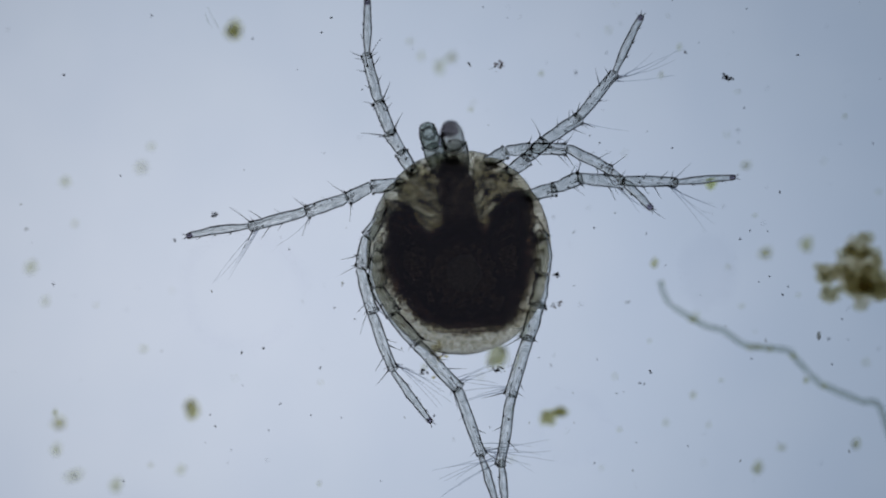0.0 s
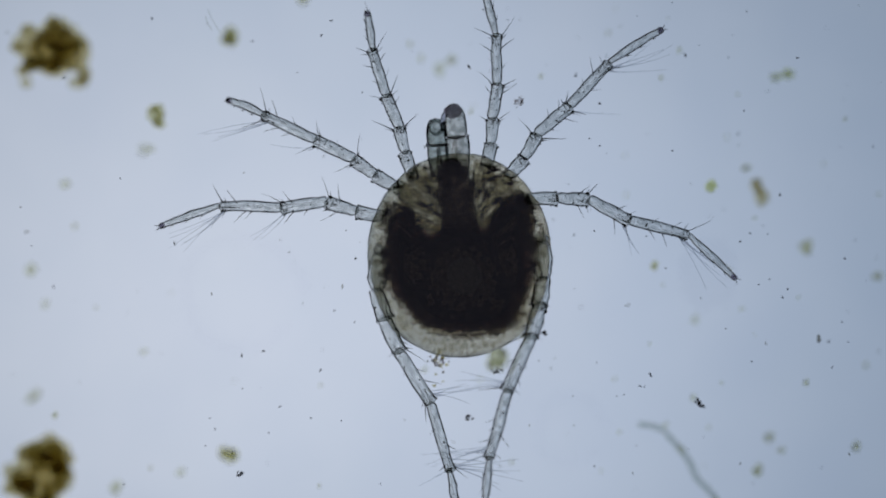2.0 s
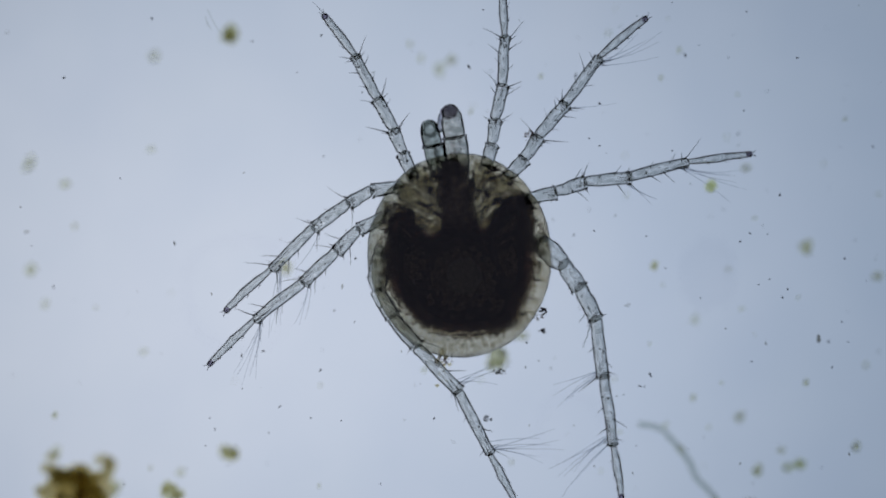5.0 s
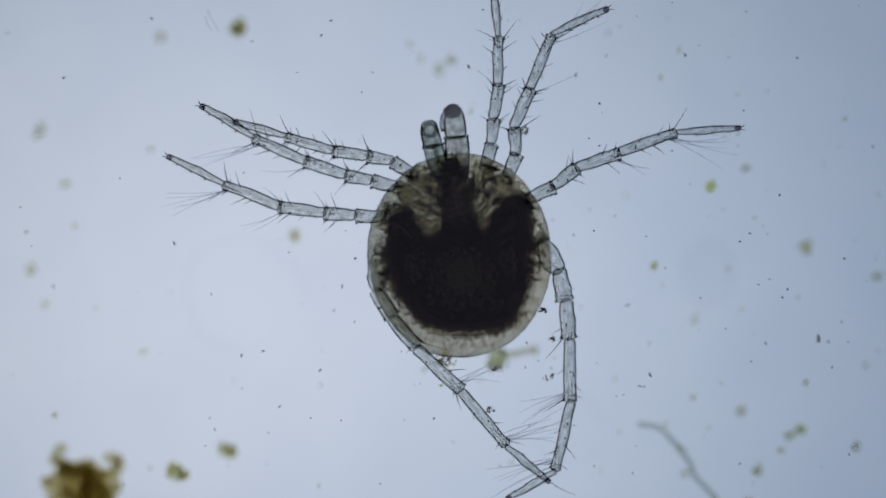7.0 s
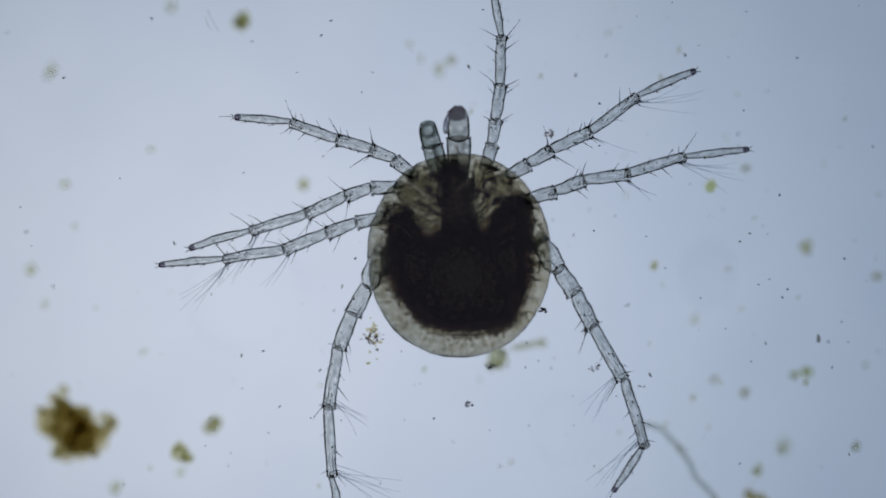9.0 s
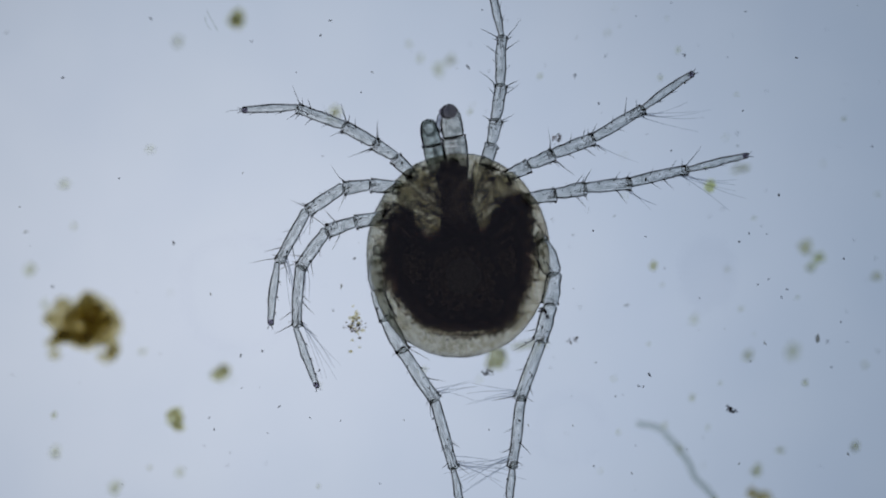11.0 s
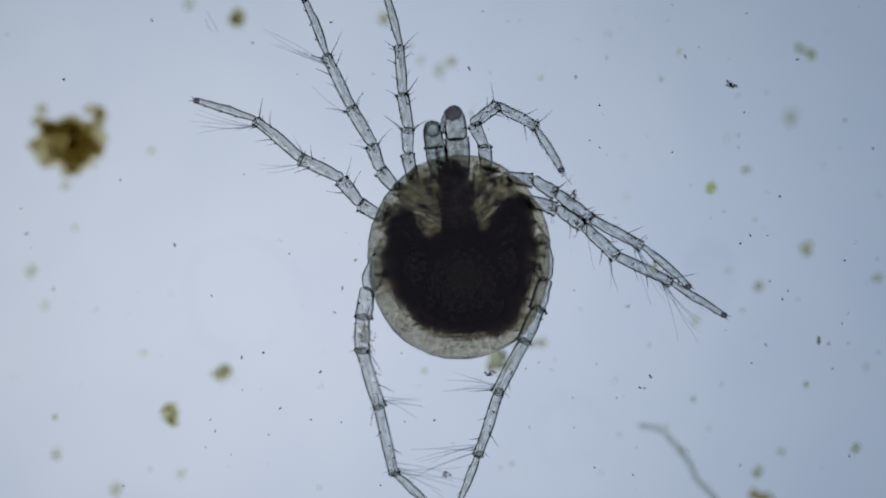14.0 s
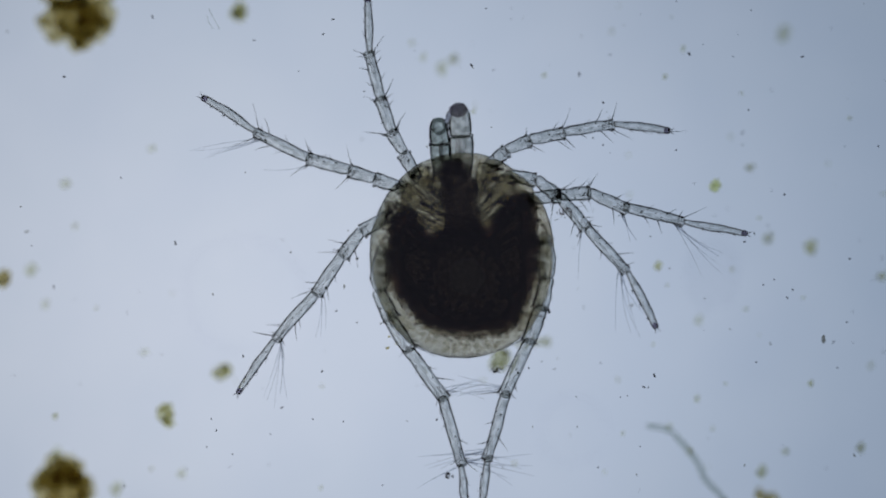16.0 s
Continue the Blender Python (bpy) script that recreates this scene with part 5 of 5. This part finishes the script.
    swing(LEGS[6],
          [(0, 1022, 323, 1110, 330, 1195, 330, 1293, 321), (0.2, 1041, 385, 1115, 423, 1206, 454, 1309, 490), (0.5, 1010, 440, 1045, 507, 1107, 597, 1170, 685), (0.7, 998, 435, 1006, 513, 1018, 620, 1016, 734), (0.8, 1031, 343, 1099, 398, 1140, 497, 1130, 602), (1, 1038, 391, 1103, 451, 1190, 505, 1272, 581), (1.2, 1031, 420, 1057, 497, 1077, 600, 1081, 705), (1.5, 1035, 393, 1075, 466, 1133, 563, 1150, 669), (1.7, 1020, 344, 1081, 389, 1162, 447, 1222, 514)],
          [(1.8, 1020, 320, 1067, 374, 1107, 457, 1119, 536), (2, 1050, 355, 1120, 392, 1228, 418, 1303, 487), (2.2, 1024, 428, 1065, 499, 1121, 586, 1158, 691), (2.3, 998, 428, 1010, 509, 1033, 618, 1033, 738), (2.5, 1000, 440, 1008, 530, 1020, 632, 1008, 742), (2.7, 1010, 434, 1010, 515, 1004, 616, 982, 729), (3, 1045, 390, 1072, 465, 1090, 570, 1075, 672), (3.2, 1020, 279, 1097, 253, 1192, 212, 1293, 202), (3.3, 1035, 297, 1107, 287, 1212, 257, 1317, 257)],
          [(3.5, 1040, 333, 1118, 333, 1222, 315, 1332, 290), (3.7, 1041, 341, 1117, 346, 1222, 331, 1334, 313), (4, 1042, 352, 1117, 362, 1225, 355, 1338, 347), (6.3, 1021, 289, 1092, 259, 1193, 202, 1284, 182), (6.5, 1020, 295, 1096, 268, 1196, 230, 1300, 218), (7, 1022, 298, 1098, 272, 1200, 235, 1306, 227), (7.5, 1018, 295, 1090, 262, 1190, 210, 1290, 187), (8, 1018, 295, 1090, 262, 1190, 210, 1290, 187), (8.5, 1026, 298, 1100, 275, 1204, 240, 1308, 237)],
          [(9, 1036, 320, 1112, 310, 1214, 278, 1322, 265), (11.5, 1039, 338, 1117, 330, 1217, 308, 1324, 278), (12, 1039, 338, 1117, 330, 1217, 308, 1324, 278), (12.5, 1039, 342, 1117, 335, 1220, 315, 1327, 288), (13, 1042, 347, 1117, 350, 1222, 340, 1332, 325), (13.2, 1043, 350, 1123, 358, 1224, 344, 1332, 327), (13.5, 1042, 357, 1119, 372, 1224, 372, 1334, 370), (13.7, 1036, 367, 1113, 399, 1214, 423, 1325, 453), (13.8, 1031, 376, 1108, 412, 1209, 447, 1310, 487)],
          [(14, 1040, 402, 1100, 457, 1195, 502, 1283, 555), (14.2, 1029, 402, 1070, 472, 1140, 533, 1231, 628), (14.3, 1009, 412, 1049, 493, 1116, 583, 1156, 688), (14.5, 997, 438, 1015, 523, 1035, 629, 1037, 737), (14.7, 1022, 407, 1045, 494, 1065, 600, 1067, 703), (14.8, 1016, 343, 1076, 404, 1146, 484, 1193, 589), (15, 994, 276, 1066, 241, 1153, 196, 1238, 157), (15.2, 1031, 374, 1105, 414, 1205, 461, 1300, 519), (15.3, 1025, 404, 1071, 481, 1141, 565, 1193, 661)],
          [(15.5, 989, 440, 987, 524, 1001, 639, 984, 746), (15.7, 928, 260, 994, 220, 1085, 183, 1175, 163), (15.8, 948, 260, 1021, 248, 1115, 228, 1209, 216), (16, 1036, 343, 1099, 370, 1205, 395, 1307, 413)])
    swing(LEGS[7],
          [(0, 958, 492, 933, 602, 902, 707, 886, 820, 893, 910), (0.5, 958, 492, 935, 599, 902, 700, 888, 820, 893, 910), (1, 960, 492, 935, 595, 900, 693, 878, 818, 878, 908), (1.5, 958, 492, 937, 583, 895, 701, 870, 811, 868, 906), (2, 960, 492, 940, 592, 897, 690, 865, 810, 855, 905), (2.5, 960, 492, 937, 594, 897, 690, 870, 810, 872, 905), (3, 963, 492, 937, 594, 902, 695, 876, 820, 880, 905), (3.5, 963, 492, 942, 594, 910, 692, 890, 820, 893, 910), (4, 963, 492, 943, 594, 908, 695, 892, 820, 897, 910)],
          [(6.3, 995, 424, 1118, 430, 1185, 505, 1241, 606, 1271, 703), (6.4, 988, 410, 1044, 408, 1048, 510, 984, 596, 940, 664), (6.5, 990, 412, 1026, 418, 1004, 534, 937, 603, 904, 674), (6.6, 990, 432, 1036, 484, 1003, 576, 900, 634, 854, 669), (6.7, 985, 455, 1005, 566, 991, 667, 890, 717, 809, 677), (6.8, 985, 457, 999, 586, 985, 697, 900, 774, 839, 738), (7, 982, 470, 1002, 600, 1004, 705, 976, 835, 890, 885), (7.5, 986, 475, 1034, 585, 1058, 693, 1078, 805, 1070, 900), (8, 986, 475, 1034, 585, 1058, 692, 1080, 810, 1076, 900), (8.5, 986, 475, 1058, 575, 1104, 670, 1140, 790, 1090, 872), (8.8, 995, 485, 1057, 586, 1102, 677, 1136, 788, 1102, 873)],
          [(9, 986, 475, 1048, 578, 1104, 675, 1140, 787, 1088, 868), (11.3, 980, 485, 941, 606, 895, 697, 875, 808, 871, 909), (11.5, 960, 492, 924, 602, 884, 690, 842, 805, 814, 890), (11.7, 964, 492, 918, 608, 861, 677, 800, 798, 754, 889), (12, 963, 492, 914, 590, 852, 665, 779, 770, 714, 856), (12.2, 964, 492, 918, 588, 847, 667, 770, 762, 679, 808), (12.5, 963, 492, 919, 587, 852, 662, 767, 755, 662, 788), (13, 963, 492, 914, 587, 850, 665, 779, 775, 714, 855), (13.2, 964, 492, 914, 592, 851, 667, 780, 778, 709, 873)],
          [(13.5, 963, 492, 909, 602, 870, 675, 830, 795, 777, 885), (14, 963, 492, 927, 599, 882, 687, 847, 797, 812, 887), (14.5, 960, 492, 925, 600, 883, 697, 850, 797, 820, 887), (15, 960, 492, 930, 599, 883, 693, 847, 803, 817, 887), (15.5, 960, 492, 932, 601, 885, 690, 843, 808, 813, 887), (16, 960, 492, 930, 601, 888, 693, 857, 808, 845, 902)])
    nod(PALPS[0], [(0, 754, 230), (0.5, 755, 229), (1, 767, 217), (2, 770, 213), (3, 770, 213), (3.5, 765, 215), (4, 757, 217), (6.5, 758, 218), (9, 755, 219),
                   (11.5, 760, 215), (13.5, 762, 212), (14.5, 765, 213), (15, 768, 210), (16, 771, 209)])
    nod(PALPS[1], [(0, 795, 231), (0.5, 795, 230), (1, 805, 219), (1.5, 805, 199), (2, 803, 188), (3, 802, 187), (3.5, 799, 187), (4, 796, 188), (6.5, 797, 186),
                   (7, 802, 185), (8.5, 802, 185), (9, 811, 194), (11.5, 794, 187), (12.5, 799, 188), (14, 803, 189), (15, 808, 186), (16, 808, 184)])
    drift("big", [(0, 60, -700, 0, 150), (1.5, 80, -160, 0, 150), (2, 92, 95, 0, 180), (2.5, 105, 398, 0, 180), (3, 122, 645, -30, 125), (3.5, 122, 785, 0, 45), (4, 125, 862, 0, 0),
                  (6.5, 147, 862, -10, 0), (7, 147, 853, -10, 0), (7.5, 147, 848, -12, 5), (8, 144, 838, -12, 5), (8.5, 138, 798, -28, 12), (9, 132, 754, -32, 22),
                  (10.2, 140, 650, -10, 100), (11.5, 152, 545, 0, 180), (12, 148, 512, 0, 180), (12.5, 147, 440, 0, 110), (13, 135, 380, 0, 45), (13.5, 125, 312, 0, 10), (14, 122, 243, 0, 5),
                  (14.5, 122, 165, 0, 0), (15, 128, 112, 0, 0), (15.5, 133, 55, 0, 0), (16, 137, 28, 0, 0)])
    drift("second", [(0, -60, -500), (1, 20, -200), (1.1, 40, -80), (1.2, 50, 48), (1.3, 48, 160, 5), (1.4, 48, 270, 12), (1.5, 42, 392, 20), (1.6, 46, 468, 14), (1.7, 55, 555, 8), (1.8, 58, 650), (1.9, 70, 745, -5),
                     (2, 75, 838, -10), (2.5, 80, 1060), (14.5, 110, 1050), (15, 115, 960), (15.5, 118, 900, 10), (16, 112, 870, 20)])
    drift("right", [(0, 1512, 491), (0.5, 1514, 495, 3), (0.9, 1514, 500, 5), (1, 1516, 551, 15), (1.1, 1474, 612, 20), (1.2, 1476, 738, 25), (1.3, 1458, 850, 30), (1.5, 1440, 1010, 40), (2, 1440, 1100, 40), (16, 1440, 1100, 40)])
    drift("top", [(0, 413, 57), (0.5, 409, 51), (1, 408, 66, 8), (1.5, 406, 65, 8), (4, 406, 64, 5), (6.5, 415, 50), (7, 422, 48, -10), (7.5, 427, 46, -15), (8, 428, 44, -15), (8.5, 428, 40, -12),
                  (9, 428, 36, -10), (11.5, 418, 32), (12, 417, 31), (14, 419, 28), (16, 420, 22)])
    drift("low", [(0, 340, 727, 115), (0.5, 343, 721, 110), (1, 397, 805, 10), (1.5, 406, 806), (4, 408, 805), (6.5, 406, 800), (7.5, 404, 796), (8, 403, 791), (8.5, 398, 780, 20),
                  (9, 379, 752, 60), (11.5, 397, 655, 50), (12, 397, 657, 50), (16, 394, 657, 45)])
    drift("side", [(0, 300, -300), (1.5, 285, -60), (2, 275, 205), (2.5, 255, 452, 20), (3, 283, 688), (3.5, 297, 828, 50), (4, 297, 878, 50), (6.5, 312, 848, 50), (7, 312, 838, 50), (7.5, 313, 831, 45),
                   (8, 314, 820, 45), (8.5, 318, 809, 40), (9, 320, 804, 35), (11.5, 307, 732), (12, 304, 730), (13, 300, 730), (14, 299, 731), (16, 290, 733)])
    drift("pair", [(0, 980, 740), (0.5, 968, 748, 5), (1, 946, 815, -50), (1.5, 930, 960, -60), (2, 930, 1060, -60), (16, 930, 1060, -60)])
    drift("left", [(0, 105, 752), (0.5, 106, 752), (1, 130, 876), (1.5, 150, 1000), (16, 150, 1000)])
    drift("yellow", [(0, 1200, -400), (1, 1240, -200), (1.5, 1280, 15, -20), (2, 1343, 340), (2.5, 1342, 665), (3, 1333, 825), (3.5, 1330, 900), (6.5, 1330, 910), (8, 1330, 890, 30),
                     (9, 1338, 884, 40), (11.5, 1346, 880, 45), (16, 1350, 880, 45)])
    drift("riser", [(0, 1370, -500), (1.5, 1375, -120), (2, 1387, 133), (3, 1400, 600, 10), (4, 1408, 838), (6.5, 1408, 778, 10), (8, 1418, 728, 20), (9, 1421, 660, 0), (11.5, 1448, 403, 40), (13, 1440, 212, 15),
                    (14, 1428, 90, -45), (14.5, 1412, 34, -55), (15, 1400, -30, -60), (16, 1385, -110, -60)])
    drift("climber", [(0, 1400, -200), (1.5, 1380, 300), (2, 1361, 774), (4, 1308, 748), (6.5, 1311, 731), (8, 1314, 716), (9, 1318, 695), (11.5, 1327, 610), (13, 1335, 550), (14, 1342, 504), (16, 1352, 422)])
    drift("quick", [(0, 1180, -400), (2, 1190, 960), (4, 1195, 930), (6.5, 1204, 860), (8, 1246, 773), (9, 1265, 671), (10, 1288, 500), (11.5, 1315, 192), (13, 1340, -60), (16, 1345, -120)])
    drift("veil", [(0, 1360, -500), (2, 1365, 960), (4, 1370, 940), (6.5, 1375, 915), (8, 1380, 870), (9, 1388, 789), (11.5, 1410, 565), (13, 1422, 341), (13.5, 1418, 262), (14, 1400, 204), (16, 1380, 60)])
    drift("green", [(0, 530, -60), (1.5, 540, -40), (2.5, 530, 120), (2.8, 525, 250), (3.2, 514, 383), (3.5, 508, 425), (3.8, 501, 460), (4.2, 501, 485), (6.5, 521, 428), (7, 522, 416), (7.5, 523, 405), (8, 526, 390), (8.5, 533, 352), (9, 538, 326), (11.5, 618, 160),
                    (12, 640, 125), (12.5, 650, 103), (13, 657, 80), (13.5, 667, 52), (14, 680, 30), (14.5, 692, 8), (15, 700, -20), (16, 710, -60)])
    drift("faint", [(0, 250, 300), (3, 265, 180), (3.5, 275, 68), (4, 272, 104), (6.5, 278, 75), (7, 284, 65), (7.5, 288, 58), (8, 292, 48), (8.5, 297, 33), (9, 303, 12), (11.5, 318, 80), (12.5, 325, 52), (16, 340, -40)])
    drift("pale", [(0, 132, 845, 20), (0.5, 132, 842, 20), (1, 140, 960, 20), (2, 60, 700, 40), (3, 45, 115, 55), (3.5, 42, 240, 60), (4, 45, 300, 60), (6.5, 65, 245, 60), (7, 70, 230, 60), (7.5, 70, 215, 60),
                   (8, 75, 195, 60), (8.5, 78, 165, 60), (9, 90, 125, 60), (10, 100, 20, 60), (11.5, 110, -60, 60), (16, 110, -60, 60)])
    drift("gone", [(0, 1354, 452), (0.5, 1353, 449), (1, 1353, 540), (1.5, 1380, 700), (2, 1400, 920), (16, 1400, 920)])
    drift("rod", [(0, 900, 590), (6.5, 905, 600), (7, 922, 624, 10), (7.5, 936, 614, 10), (9, 936, 611, 10), (12, 938, 608, 8), (13, 935, 606, 5), (16, 938, 606, 5)])
    drift("strand", [(0, 1168, 502, 0, 0), (0.5, 1166, 502, 0, 0), (0.8, 1168, 512, 0, -10, -220), (0.9, 1186, 524, -33, -65, -330), (1, 1194, 524, -36, -72, -350), (1.1, 1184, 524, -46, -95, -350), (1.2, 1175, 520, -68, -130, -340),
                     (1.3, 1170, 568, -86, -180, -270), (1.4, 1179, 630, -83, -180, -230), (1.5, 1194, 703, -81, -180, -260), (1.6, 1160, 729, -82, -180, -240), (1.7, 1138, 750, -82, -180, -235), (1.8, 1131, 750, -81, -180, -235), (2, 1130, 751, -81, -180, -235),
                     (13.5, 1129, 750, -81, -180, -235), (15, 1137, 752, -81, -180, -235), (16, 1139, 752, -81, -180, -235)])
    drift("edge", [(0, -90, 520), (11, -60, 515), (14, -22, 507), (15.2, -8, 510), (15.7, 0, 502), (16, 5, 493)])
    drift("grit_a", [(0, 1287, 140), (0.5, 1294, 163, 20), (1, 1306, 245, 40), (1.5, 1303, 492), (2, 1239, 712, -20), (2.5, 1180, 940), (4, 1200, 960), (9, 1240, 900), (11.5, 1307, 638),
                     (12, 1317, 537, 20), (12.5, 1328, 434), (13, 1328, 330), (13.5, 1323, 220), (14, 1294, 145), (14.5, 1277, 58), (15, 1265, -40), (16, 1250, -200)])
    drift("grit_b", [(0, 880, 120), (1.5, 905, 160), (2, 916, 180), (2.5, 932, 212), (3, 933, 220), (3.5, 936, 239), (4, 938, 242), (6.5, 926, 232), (8.5, 925, 233), (9, 970, 237), (11.5, 985, 245),
                     (12.5, 985, 248), (13, 992, 258), (13.5, 1004, 300), (14, 1010, 345), (14.5, 1010, 348), (15, 1020, 322), (15.5, 998, 380), (16, 996, 376)])
    drift("grit_c", [(0, 776, 628), (0.5, 776, 632), (1, 776, 637), (4, 780, 638), (6.5, 787, 637), (8, 792, 640), (8.5, 752, 646), (9, 660, 598), (11.5, 630, 577), (12.5, 638, 582), (13.5, 658, 590),
                     (14, 645, 592), (14.5, 650, 588), (15, 655, 582), (15.5, 675, 580), (16, 690, 570)])
    drift("grit_d", [(0, 985, 492), (1, 990, 460), (1.5, 965, 580), (4, 960, 600), (6.5, 965, 560), (7, 978, 600), (7.5, 1010, 597), (8, 1010, 595), (8.5, 1037, 585), (9, 1037, 586), (10.2, 1010, 570), (11.5, 958, 560), (16, 955, 560)])
    drift("grit_e", [(0, 985, 545), (0.6, 950, 540), (4, 950, 545), (6.5, 965, 640), (7, 972, 668), (7.5, 1018, 663), (8, 1018, 663), (8.5, 1056, 650), (9, 1053, 652), (11.5, 1012, 558), (12, 1028, 503), (13, 1027, 400), (13.5, 1015, 310), (14, 1010, 340), (16, 990, 375)])
    drift("grit_f", [(0, 882, 660), (2, 880, 658), (4, 885, 660), (6.5, 880, 655), (9, 870, 650), (11.5, 864, 662), (16, 875, 655)])
    drift("grit_g", [(0, 378, 385), (0.5, 410, 435), (1, 454, 630), (1.5, 440, 780), (4, 400, 900), (16, 400, 900)])
    drift("grit_h", [(0, 750, 664), (2, 830, 740), (3, 877, 700), (3.5, 850, 718), (4, 851, 742), (6.5, 878, 735), (7, 868, 726), (7.5, 870, 728), (8, 880, 728), (8.5, 875, 730), (9, 830, 716), (11.5, 790, 810), (16, 790, 840)])


motions()
